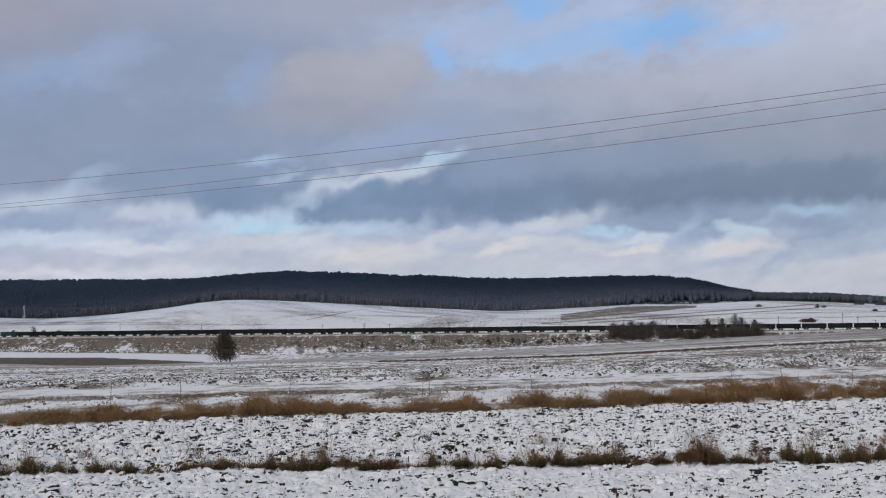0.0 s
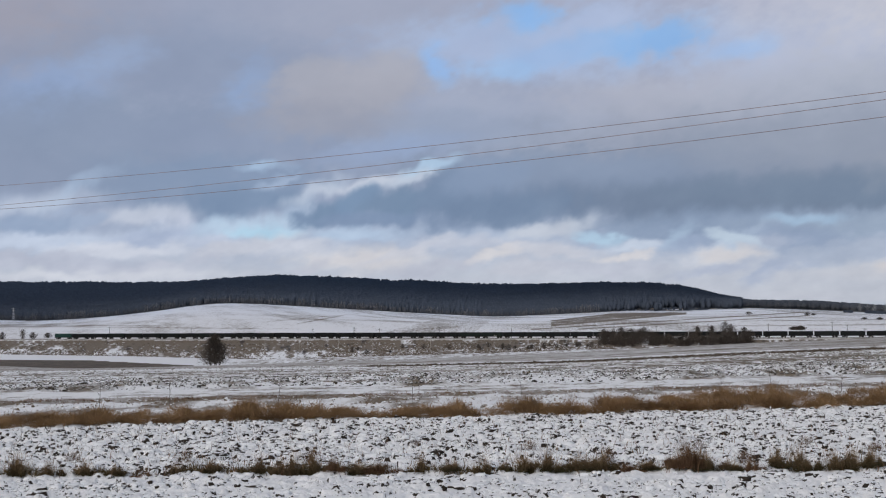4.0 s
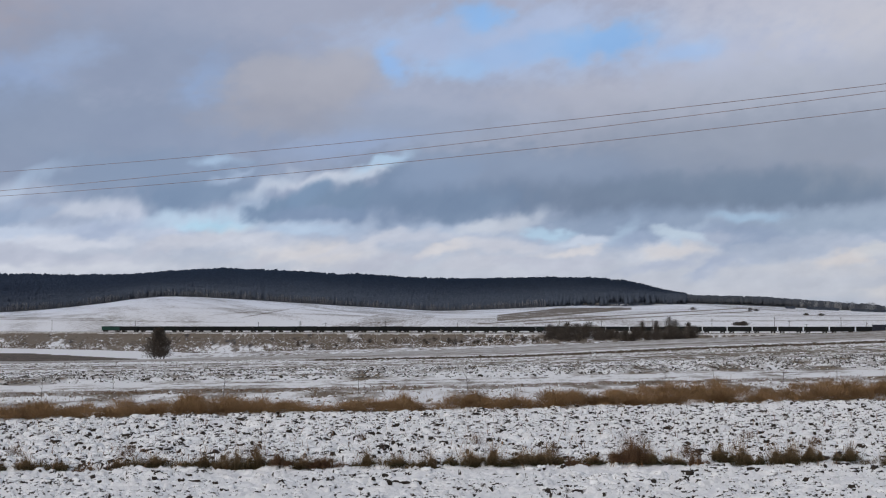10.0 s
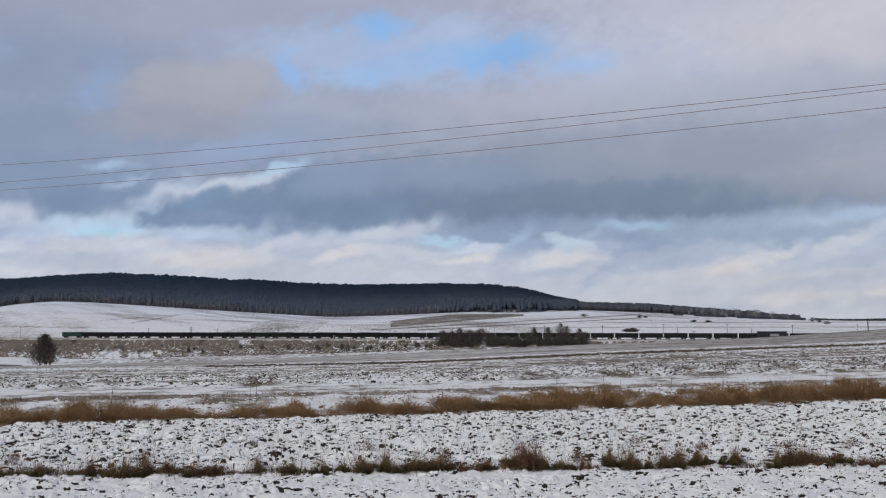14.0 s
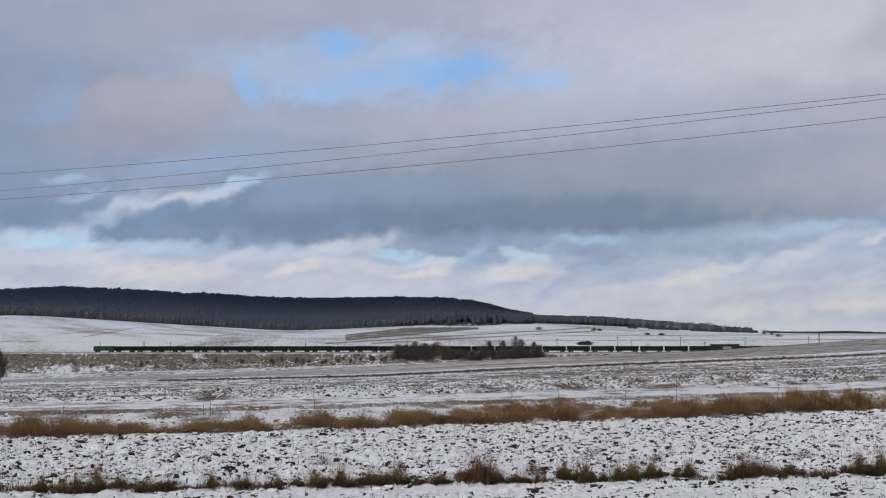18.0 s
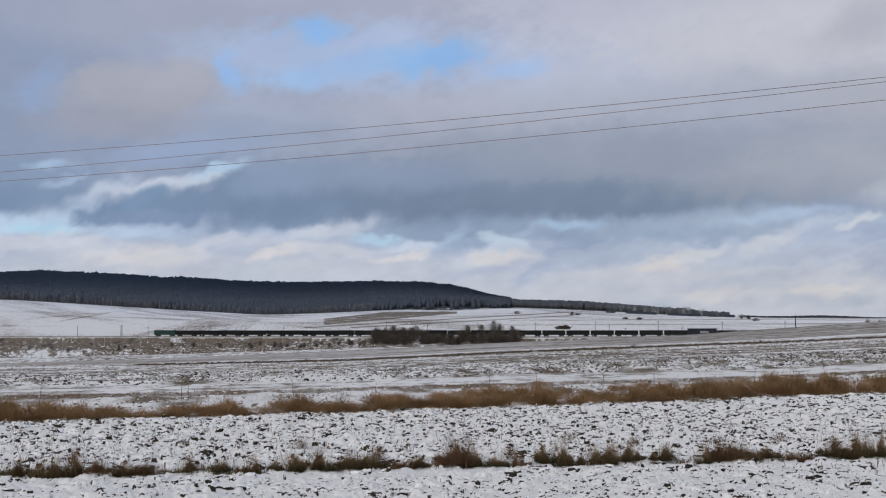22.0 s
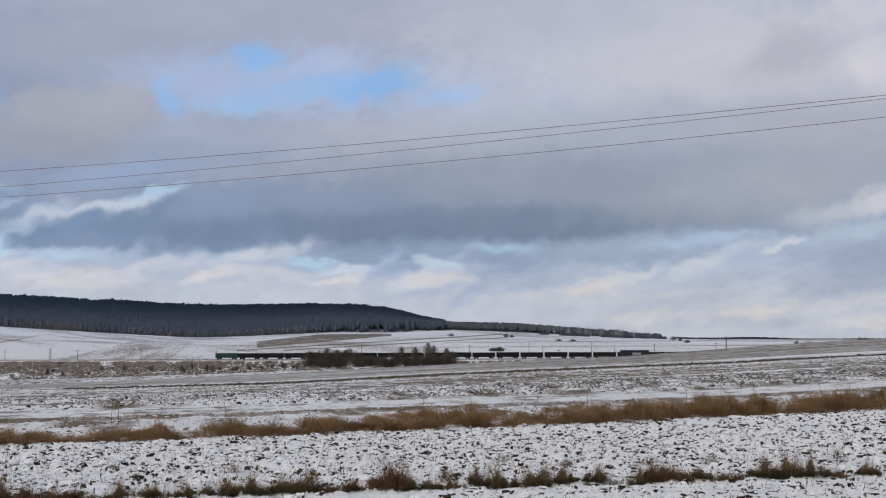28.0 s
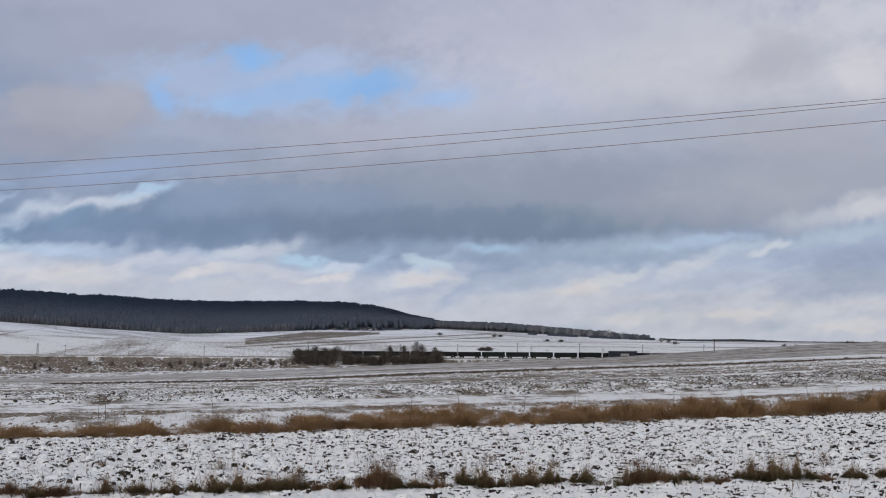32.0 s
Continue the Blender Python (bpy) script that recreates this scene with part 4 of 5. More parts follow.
# low shrubs scattered over the bank
for k in range(30):
    az = rnd.choice((rnd.uniform(-16, 1.2), rnd.uniform(-4, 1.2)))
    r = float(row_r(az, RAIL_D, RAIL_AZ)) - rnd.uniform(70, 115)
    h = rnd.uniform(1.6, 3.4)
    shrub("shrub", polar(az, r, ground_z(az, r) - 0.1), 300 + k, h, h * 1.3, "small dark shrub on the railway bank", "shrub", "shrubs on the bank", stems=7, twigs=420, twig=0.7, thick=0.10)
# shrubs out on the far field
for az, r, h, w in ((9.42, 900, 2.8, 9), (9.18, 902, 2.2, 9), (7.3, 1500, 3.5, 13), (9.7, 1550, 4, 9), (9.95, 1560, 2.5, 9), (12.0, 1300, 2, 8), (12.6, 1320, 2, 9), (16.9, 1700, 6, 14), (17.2, 1650, 5, 9), (17.5, 1500, 3.5, 14), (24.6, 330, 1.3, 2.4), (23.6, 330, 0.9, 2.0), (-23.6, 1010, 8, 7), (-23.2, 1012, 5, 8), (-22.6, 1015, 4, 9), (-24.4, 1008, 6, 6)):
    shrub("shrub", polar(az, r, ground_z(az, r) - 0.1), int(r + az * 10), h, w, "dark leafless shrub standing in the snowy field", "shrub", "field shrubs", stems=9, twigs=3000 if r == 900 or r == 902 else 1300, twig=1.0, thick=0.12 if r > 500 else 0.03)
# pale saplings on the bank
M_PALE = painted("pale_bark", (0.30, 0.28, 0.26), (0.55, 0.53, 0.50), 2, 0.8)
for k in range(9):
    az = (-12.1, -8.9, -6.4, -3.6, -2.9, -2.2, -0.8, -13.6, -10.4)[k]
    r = float(row_r(az, RAIL_D, RAIL_AZ)) - rnd.uniform(60, 105)
    root = new("sapling")
    root.location = polar(az, r, ground_z(az, r) - 0.1)
    bm = bmesh.new()
    h = rnd.uniform(5, 8)
    rod(bm, (0, 0, 0), (rnd.uniform(-1, 1), 0, h), 0.14, 0.05, 6)
    part("trunk", bm, M_PALE, root)
    for q in range(4):
        bm = bmesh.new()
        z = h * rnd.uniform(0.35, 0.8)
        rod(bm, (0, 0, z), (rnd.uniform(-1.6, 1.6), rnd.uniform(-1, 1), z + rnd.uniform(0.8, 1.8)), 0.08, 0.03, 5)
        part("limb", bm, M_PALE, root)
    tagged(root, "slender pale bare sapling on the railway bank", "tree", "saplings on the bank")


# ---- clods ----
def clods(name, label, az, r, wide, high, seed, mat=None, apron=0.6, sides=7):
    """Turned clods with a steep dark front, snow lying on their backs and drifted against their feet."""
    rnd = np.random.RandomState(seed)
    n = len(az)
    z = surface_z(az, r) - 0.012
    c = np.stack([r * np.sin(np.radians(az)), r * np.cos(np.radians(az)), z], 1)
    turn = np.radians(rnd.normal(0, 38, n) - az)
    jit = rnd.uniform(0.75, 1.25, (n, 3, sides))
    drift = rnd.uniform(0, apron, n) * (rnd.uniform(0, 1, n) < 0.7)
    skew = rnd.uniform(-0.5, 0.5, n)
    V = np.zeros((n, 3 * sides + 1, 3))
    cs, sn = np.cos(turn), np.sin(turn)
    for s in range(sides):
        # the first ones stand in front, the rest carry the back down into the snow
        near = (sides + 1) // 2
        a = math.pi + math.pi * s / (near - 1) if s < near else math.pi * (s - near + 1) / (sides - near + 1)
        arch = max(0.0, 1 - math.cos(a) ** 2) ** 0.6 if s < near else 0.55
        for ring in range(3):
            q = (1.0, 0.92, 0.85)[ring]
            deep = (0.62, 0.22, 0.16)[ring] if s < near else (0.95, 0.55, 0.40)[ring]
            x = math.cos(a) * q * wide * 0.5 * jit[:, ring, s]
            y = math.sin(a) * deep * wide * jit[:, ring, s] + 0.10 * wide * math.cos(a) ** 2
            lift = (0.25 + 0.75 * arch) * (1 + skew * math.cos(a))
            if ring == 0:
                h = -0.04 + 0 * high
            elif ring == 1:
                h = high * lift * drift - 0.01 if s < near else high * 0.5 * jit[:, 0, s]
            else:
                h = high * lift * jit[:, 0, s]
            V[:, ring * sides + s] = c + np.stack([x * cs - y * sn, x * sn + y * cs, h], 1)
    V[:, -1] = c + np.stack([-0.08 * wide * sn, 0.08 * wide * cs, high * rnd.uniform(0.95, 1.15, n)], 1)
    quads = [(g * sides + s, g * sides + (s + 1) % sides, (g + 1) * sides + (s + 1) % sides, (g + 1) * sides + s) for g in (0, 1) for s in range(sides)]
    tris = [(2 * sides + s, 2 * sides + (s + 1) % sides, 3 * sides) for s in range(sides)]
    k = np.arange(n)[:, None, None] * V.shape[1]
    ob = new(name, fast_mesh(name, V.reshape(-1, 3), k + np.array(quads), k + np.array(tris), mat or M_CLOD))
    return tagged(ob, label, name, kind="stuff")


def scatter(n, r0, r1, seed, patchy):
    """Bearings and distances spread evenly over the field ahead, thinned in patches."""
    rnd = np.random.RandomState(seed)
    az = rnd.uniform(-28, 28, n)
    r = np.sqrt(rnd.uniform(0, 1, n) * (r1 ** 2 - r0 ** 2) + r0 ** 2)
    x, y = r * np.sin(np.radians(az)), r * np.cos(np.radians(az))
    ok = fbm(x * 1.1, y * 1.1, 3, seed) + rnd.uniform(-0.15, 0.15, n) + 0.13 * sstep(-4, 14, az) > patchy
    return az[ok], r[ok], rnd


def ploughed(az, r):
    return (r > row_r(az, 19.5, -6)) & (r < row_r(az, 29.5, -19))


def sow(n, r0, r1, seed, patchy, inside):
    az, r, rn = scatter(n, r0, r1, seed, patchy)
    ok = inside(az, r)
    return az[ok], r[ok], rn


def across(az, r):
    return r * np.cos(np.radians(az + 19))


# large turned clods, then the crumbs between them
az, r, rn = sow(7000, 19.2, 44, 400, 0.46, ploughed)
clods("clods", "large dark clods of ploughed soil under caps of snow", az, r, rn.gamma(2.2, 0.055, len(az)) + 0.09, rn.gamma(2.2, 0.008, len(az)) + 0.022, 410)
az, r, rn = sow(80000, 19.2, 44, 401, 0.44, ploughed)
clods("clods", "dark clods of ploughed soil breaking through thin snow", az, r, rn.gamma(2.0, 0.034, len(az)) + 0.05, rn.gamma(2.0, 0.006, len(az)) + 0.018, 411, None, 0.6, 5)
az, r, rn = sow(2600, 14.8, 24, 408, 0.47, lambda az, r: r < row_r(az, 19.0, -6))
clods("clods", "crescent clods of soil lying in the snowy near field", az, r, rn.gamma(2.2, 0.030, len(az)) + 0.08, rn.gamma(2.2, 0.005, len(az)) + 0.018, 418)
az, r, rn = sow(26000, 14.8, 24, 402, 0.43, lambda az, r: r < row_r(az, 19.0, -6))
clods("clods", "scattered small clods of soil in the snowy near field", az, r, rn.gamma(2.0, 0.026, len(az)) + 0.04, rn.gamma(2.0, 0.0040, len(az)) + 0.014, 412, None, 0.6, 5)
az, r, rn = sow(72000, 44, 90, 403, 0.40, lambda az, r: (across(az, r) > 45) & (across(az, r) < 64))
clods("clods", "rough dark clods in the snowy stubble beyond the track", az, r, rn.gamma(2.0, 0.026, len(az)) + 0.05, rn.gamma(2.0, 0.009, len(az)) + 0.022, 413, M_ROUGH, 0.35, 5)
az, r, rn = sow(38000, 60, 150, 404, 0.42, lambda az, r: (across(az, r) > 66) & (across(az, r) < 118) & (fbm(r * np.sin(np.radians(az)) * 0.03, across(az, r) * 0.45, 3, 405) > 0.50))
clods("tussocks", "low tufts of stubble and dead grass in the far snowy field", az, r, rn.gamma(2.5, 0.06, len(az)) + 0.08, rn.gamma(2.5, 0.008, len(az)) + 0.025, 414, M_STUBBLE, 0.3, 5)
# the rough brown line along a field edge
rn = np.random.RandomState(420)
az = rn.uniform(-9, 28, 7000)
az = az[rn.uniform(0, 1, 7000) < 0.3 + 0.7 * sstep(-6, 8, az)]
d = 105 + 3 * (fbm(az * 0.5, az * 0, 3, 421) - 0.5) + rn.normal(0, 0.9, len(az))
clods("tussocks", "dark brown line of turf along the edge of a far field", az, d / np.cos(np.radians(az + 19)), rn.gamma(2.5, 0.11, len(az)) + 0.15, rn.gamma(2.5, 0.016, len(az)) + 0.05, 422, M_TURF, 0.2)
az, r, rn = scatter(15000, 32, 62, 406, 0.44)
d = r * np.cos(np.radians(az + 19))
ok = (d > 32.5) & (d < 39.6)
az, r = az[ok], r[ok]
clods("tussocks", "small brown tussocks in the snow behind the grass strip", az, r, rn.gamma(2.2, 0.028, len(az)) + 0.03, rn.gamma(2.2, 0.011, len(az)) + 0.02, 415, M_TUSSOCK, 0.4, 5)
# rough grass on the railway bank
rn = np.random.RandomState(407)
az, off = rn.uniform(-27, 1.6, 12000), 14 + 134 * rn.uniform(0, 1, 12000) ** 0.7
ok = fbm(az * 1.3, off / 60, 3, 408) + rn.uniform(-0.12, 0.12, 12000) > 0.46
az, off = az[ok], off[ok]
clods("tussocks", "rough brown tussocks on the snowy railway bank", az, row_r(az, RAIL_D, RAIL_AZ) - off, rn.gamma(2.2, 0.32, len(az)) + 0.35, rn.gamma(2.2, 0.11, len(az)) + 0.15, 416, M_BANK, 0.6, 5)


# ---- grass ----
def blades(base, tip, rnd, width):
    """Bent, tapering blades from base to tip: two segments each."""
    n = len(base)
    b = rnd.uniform(0, 2 * np.pi, n)
    w = rnd.uniform(0.6, 1.3, n) * width
    s = np.stack([np.cos(b) * w, np.sin(b) * w, np.zeros(n)], 1)
    rise = tip[:, 2] - base[:, 2]
    mid = base * 0.5 + tip * 0.5
    mid[:, 2] = base[:, 2] + 0.80 * rise
    tip = tip.copy()
    tip[:, 2] = base[:, 2] + rise * rnd.uniform(0.55, 1.05, n)
    V = np.stack([base - s, base + s, mid + 0.8 * s, mid - 0.8 * s, tip], 1).reshape(-1, 3)
    k = np.arange(n)[:, None] * 5
    return V, k + np.array([0, 1, 2, 3]), k + np.array([3, 2, 4])


def dome(n, rnd, wide, high, stray=0.12, root=0.6):
    """Feet near the middle of a mound and tips over its rounded top, for n blades."""
    a, q = rnd.uniform(0, 2 * np.pi, n), np.sqrt(rnd.uniform(0, 1, n))
    x, y = np.cos(a) * q, np.sin(a) * q
    up = np.sqrt(np.maximum(1 - 0.9 * q * q, 0.05)) * rnd.uniform(0.25, 1.0, n) + np.abs(rnd.normal(0, stray, n)) * (rnd.uniform(0, 1, n) < 0.10)
    tip = np.stack([x * wide + rnd.normal(0, 0.25, n) * wide, y * wide + rnd.normal(0, 0.2, n) * wide, up * high], 1)
    foot = np.stack([x * wide * 0.6, y * wide * 0.6, up * high * root * rnd.uniform(0, 1, n)], 1)
    return foot, tip


def fur(n, rnd, wide, high, droop=0.5):
    """Fine blades combed outwards over a rounded mound, for n blades: feet and tips."""
    a, q = rnd.uniform(0, 2 * np.pi, n), np.sqrt(rnd.uniform(0, 1, n))
    skin = np.sqrt(np.maximum(1 - q * q, 0.0))
    x, y = np.cos(a), np.sin(a)
    u = rnd.uniform(0.45, 1.0, n)
    foot = np.stack([x * q * wide * 0.75 * u, y * q * wide * 0.75 * u, skin * high * 0.62 * u], 1)
    long = rnd.uniform(0.5, 1.15, n)
    out = long * (0.25 + droop * q) * wide * 0.6
    tip = foot + np.stack([x * out + rnd.normal(0, 0.20, n) * wide, y * out + rnd.normal(0, 0.20, n) * wide, long * high * (0.42 - 0.25 * q) + np.abs(rnd.normal(0, 0.22, n)) * high * (rnd.uniform(0, 1, n) < 0.12)], 1)
    return foot, tip


# bearing, half width in degrees and height of each hummock of the dry grass
HUMMOCKS = ((-27, 1.5, 0.32), (-23.9, 1.4, 0.31), (-21.0, 1.7, 0.38), (-17.6, 2.0, 0.39), (-13.8, 2.0, 0.46), (-11.3, 1.6, 0.40), (-8.7, 1.3, 0.22), (-6.9, 1.0, 0.35), (-5.2, 0.85, 0.36), (-2.4, 1.7, 0.42),
            (1.3, 2.3, 0.45), (4.9, 1.5, 0.38), (7.7, 2.0, 0.50), (10.7, 1.3, 0.35), (13.2, 1.3, 0.46), (15.9, 1.4, 0.56), (18.6, 1.6, 0.62), (21.1, 1.4, 0.58), (23.5, 1.5, 0.63), (25.8, 1.2, 0.6), (27.8, 1.2, 0.58))


def grass_band():
    """Hummocks of matted grass along the strip: each a cluster of mounds of drooping blades."""
    rnd = np.random.RandomState(5)
    maz, moff, mh, mw = [], [], [], []
    for a, half, high in HUMMOCKS:
        for k in range(int(7 + 9 * half)):
            u = rnd.uniform(-1, 1)
            deep = rnd.uniform(0, 1) ** 1.3 * (1.0 + 2.6 * high) * (1 - 0.5 * u * u)
            maz.append(a + u * half * (1.08 if a < 3 else 1.0))
            moff.append(0.1 + deep + 0.25 * u * u)
            mh.append(high * (1 - 0.45 * u * u) * rnd.uniform(0.55, 1.12))
            mw.append(rnd.uniform(0.22, 0.52))
    # a broken second row and low wisps between
    for k in range(230):
        a = rnd.uniform(-28, 28)
        if rnd.uniform(0, 1) < 0.25 + 0.75 * float(sstep(-2, 8, a)):
            right = float(sstep(-4, 9, a))
            maz.append(a), moff.append(rnd.uniform(1.8, 3.2 + 3.2 * right)), mh.append(rnd.uniform(0.10, 0.20) * (0.7 + 1.4 * right)), mw.append(rnd.uniform(0.2, 0.5))
        maz.append(rnd.uniform(-28, 28)), moff.append(rnd.uniform(0, 1.0)), mh.append(rnd.uniform(0.09, 0.20)), mw.append(rnd.uniform(0.2, 0.45))
    maz, moff, mh, mw = (np.array(v) for v in (maz, moff, mh, mw))
    share = mw * (0.12 + mh)
    n = 300000
    k = rnd.choice(len(maz), n, p=share / share.sum())
    foot, tip = fur(n, rnd, mw[k], mh[k] * 1.2, 0.8)
    r = row_r(maz[k], 29.3, -19) + moff[k]
    c = np.stack([r * np.sin(np.radians(maz[k])), r * np.cos(np.radians(maz[k])), surface_z(maz[k], r) - 0.03], 1)
    V, Q, T = blades(foot + c, tip + c, rnd, 0.0028)
    ob = new("dry_grass", fast_mesh("dry_grass", V, Q, T, M_DRY))
    tagged(ob, "long strip of matted brown dry grass between the fields", "grass", kind="stuff")
    # thin dead weeds behind it
    n = 6500
    az = rnd.uniform(-28, 28, n)
    dd = np.where(rnd.uniform(0, 1, n) < 0.65, rnd.normal(38.8, 0.45, n), rnd.uniform(33, 38.5, n))
    dd = np.where(fbm(az * 0.9, dd * 0.4, 3, 65) < 0.45, 38.8 + 0.3 * rnd.normal(0, 1, n), dd)
    r = dd / np.cos(np.radians(az + 19))
    foot = np.stack([r * np.sin(np.radians(az)), r * np.cos(np.radians(az)), surface_z(az, r) - 0.03], 1)
    tip = foot + np.stack([rnd.normal(0, 0.08, n), rnd.normal(0, 0.08, n), rnd.uniform(0.03, 0.12, n) * (0.4 + 1.2 * fbm(az * 0.7, dd, 2, 66))], 1)
    V, Q, T = blades(foot, tip, rnd, 0.008)
    ob = new("weeds", fast_mesh("weeds", V, Q, T, M_RUST))
    tagged(ob, "thin brown dead weeds in the snow behind the grass strip", "weeds", kind="stuff")


grass_band()


def tuft(seed, n, h, mat):
    """A mesh one metre wide and about h high: a few soft mounds of blades, tallest in the middle."""
    rnd = np.random.RandomState(seed)
    feet, tips = [], []
    for k in range(10):
        at = np.array([rnd.uniform(-0.46, 0.46), rnd.uniform(-0.16, 0.16), -0.04])
        if k == 0:
            at[0] *= 0.3
        high = h * (rnd.uniform(0.25, 0.85) if k else 0.95) * (1.05 - 2.6 * at[0] ** 2)
        f, t = fur(n // 10, rnd, rnd.uniform(0.12, 0.24), high * 0.9, 1.1)
        f[:, 2] *= rnd.uniform(0, 1, len(f)) ** 0.6
        feet.append(f + at)
        tips.append(t + at)
    # wisps that stand above the rest
    m = n // 26
    f = np.stack([rnd.normal(0, 0.20, m), rnd.normal(0, 0.10, m), np.zeros(m)], 1)
    t = f + np.stack([rnd.normal(0, 0.22, m), rnd.normal(0, 0.14, m), h * rnd.uniform(0.5, 1.3, m) * (1 - np.minimum(1.6 * np.abs(f[:, 0]), 0.6))], 1)
    feet.append(f)
    tips.append(t)
    V, Q, T = blades(np.concatenate(feet), np.concatenate(tips), rnd, 0.0025)
    return fast_mesh("grass_tuft", V, Q, T, mat)


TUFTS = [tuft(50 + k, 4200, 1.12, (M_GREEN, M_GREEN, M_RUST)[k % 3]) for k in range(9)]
LABELS = ("tuft of dull green and brown grass in the snow", "tuft of dry reddish brown grass in the snow")


def tuft_at(az, wide, high, rust=0):
    rnd = random.Random(int(az * 100) + 7)
    r = float(row_r(az, 19.35, -6))
    k = rnd.choice((2, 5, 8)) if rust else rnd.choice((0, 1, 3, 4, 6, 7))
    ob = new("grass_tuft", TUFTS[k])
    ob.matrix_basis = Matrix.Translation(polar(az, r, ground_z(az, r))) @ pose(0, 0, 0, 0, 0, rnd.uniform(-12, 12) - az) @ Matrix.Diagonal((1.0 * wide * rnd.choice((-1, 1)), 0.5 + 0.4 * wide, 0.92 * high, 1))
    tagged(ob, LABELS[rust], "grass", "tufts along the field edge")


# bearing, width and height of each tuft along the edge of the near field
for az, wide, high in ((-26.5, 0.7, 0.3), (-25.2, 0.5, 0.25), (-23.9, 0.75, 0.42), (-22.4, 0.5, 0.28), (-21.0, 0.6, 0.26), (-19.8, 0.3, 0.22), (-17.3, 0.42, 0.22), (-15.9, 0.65, 0.24), (-13.8, 0.6, 0.30),
                       (-13.0, 0.55, 0.34), (-12.25, 0.35, 0.44), (-11.55, 0.38, 0.44), (-9.4, 0.5, 0.22), (-6.88, 0.4, 0.40), (-5.5, 0.35, 0.22), (-4.2, 0.45, 0.36), (-2.6, 0.7, 0.34), (-1.3, 0.7, 0.36), (0.2, 0.7, 0.30)):
    tuft_at(az, wide, high)
for az, wide, high in ((1.0, 0.5, 0.36), (3.1, 0.6, 0.18), (5.3, 0.45, 0.36), (6.4, 0.5, 0.22), (8.4, 0.4, 0.36), (9.05, 0.6, 0.46), (10.5, 0.55, 0.38), (11.5, 0.65, 0.44), (12.2, 0.35, 0.36), (13.6, 0.45, 0.32), (15.4, 0.5, 0.40),
                       (16.2, 0.5, 0.36), (17.0, 0.5, 0.26), (17.9, 0.4, 0.22), (20.6, 0.5, 0.40), (21.45, 0.6, 0.5), (22.5, 0.55, 0.42), (24.8, 0.5, 0.26), (26.2, 0.6, 0.3)):
    tuft_at(az, wide, high)
for az, wide, high in ((-10.6, 0.35, 0.26), (-8.7, 0.7, 0.22), (4.5, 0.5, 0.48), (4.95, 0.4, 0.40), (7.3, 0.4, 0.34), (15.9, 0.4, 0.42), (16.6, 0.5, 0.34), (-18.6, 0.4, 0.16), (2.2, 0.5, 0.15), (18.9, 0.5, 0.2), (19.6, 0.4, 0.2), (23.5, 0.5, 0.2)):
    tuft_at(az, wide, high, 1)


def edge_grass():
    """Short dead grass along the field edge and wisps between the clods."""
    rnd = np.random.RandomState(15)
    # a low, broken line of grass along the edge itself
    n = 15000
    az = rnd.uniform(-28, 28, n)
    az = az[fbm(az * 0.9, az * 0, 3, 73) + rnd.uniform(-0.06, 0.06, n) > 0.50]
    n = len(az)
    r = row_r(az, 19.4, -6) + rnd.normal(0, 0.09, n)
    high = rnd.uniform(0.03, 0.14, n) * (0.35 + 1.2 * fbm(az * 2.2, az * 0, 3, 74))
    foot = np.stack([r * np.sin(np.radians(az)), r * np.cos(np.radians(az)), surface_z(az, r) - 0.03], 1)
    tip = foot + np.stack([rnd.normal(0, 0.06, n), rnd.normal(0, 0.06, n), high + 0.03], 1)
    V, Q, T = blades(foot, tip, rnd, 0.0036)
    ob = new("low_grass", fast_mesh("low_grass", V, Q, T, M_EDGE))
    tagged(ob, "low broken line of dull green and brown grass in snow", "grass", kind="stuff")
    # wisps between the clods
    n = 3000
    az = rnd.uniform(-28, 28, n)
    along = rnd.uniform(0, 1, n) < 0.10
    r = np.where(along, row_r(az, 19.3, -6) + rnd.normal(0, 0.12, n), rnd.uniform(19.8, 31, n))
    keep = fbm(az * 1.6, r * 0.8, 3, 75)
    az = np.where(keep < 0.47, np.round(az * 0.8) / 0.8 + rnd.normal(0, 0.12, n), az)
    r = np.where(along | (keep > 0.47), r, np.round(r * 0.6) / 0.6 + rnd.normal(0, 0.08, n))
    foot = np.stack([r * np.sin(np.radians(az)), r * np.cos(np.radians(az)), surface_z(az, r) - 0.02], 1)
    tip = foot + np.stack([rnd.normal(0, 0.07, n), rnd.normal(0, 0.07, n), rnd.uniform(0.05, 0.19, n)], 1)
    V, Q, T = blades(foot, tip, rnd, 0.0045)
    ob = new("dead_grass", fast_mesh("dead_grass", V, Q, T, M_RUST))
    tagged(ob, "thin dead grass and stalks between the snowy clods", "grass", kind="stuff")


edge_grass()


def stalk(az, r, h, seed):
    rnd = random.Random(seed)
    root = new("weed_stalk")
    root.location = polar(az, r, ground_z(az, r) - 0.03)
    bm = bmesh.new()
    top = Vector((rnd.uniform(-0.15, 0.15) * h, 0, h))
    rod(bm, (0, 0, 0), top, 0.008, 0.004, 5)
    part("stem", bm, M_TWIG, root)
    for k in range(4):
        bm = bmesh.new()
        p = top * rnd.uniform(0.45, 0.95)
        rod(bm, p, p + Vector((rnd.uniform(-0.2, 0.2), rnd.uniform(-0.1, 0.1), rnd.uniform(0.08, 0.25))) * h, 0.005, 0.003, 4)
        part("side_shoot", bm, M_TWIG, root)
    tagged(root, "tall thin dry weed stalk with side shoots", "weed", "weed stalks")


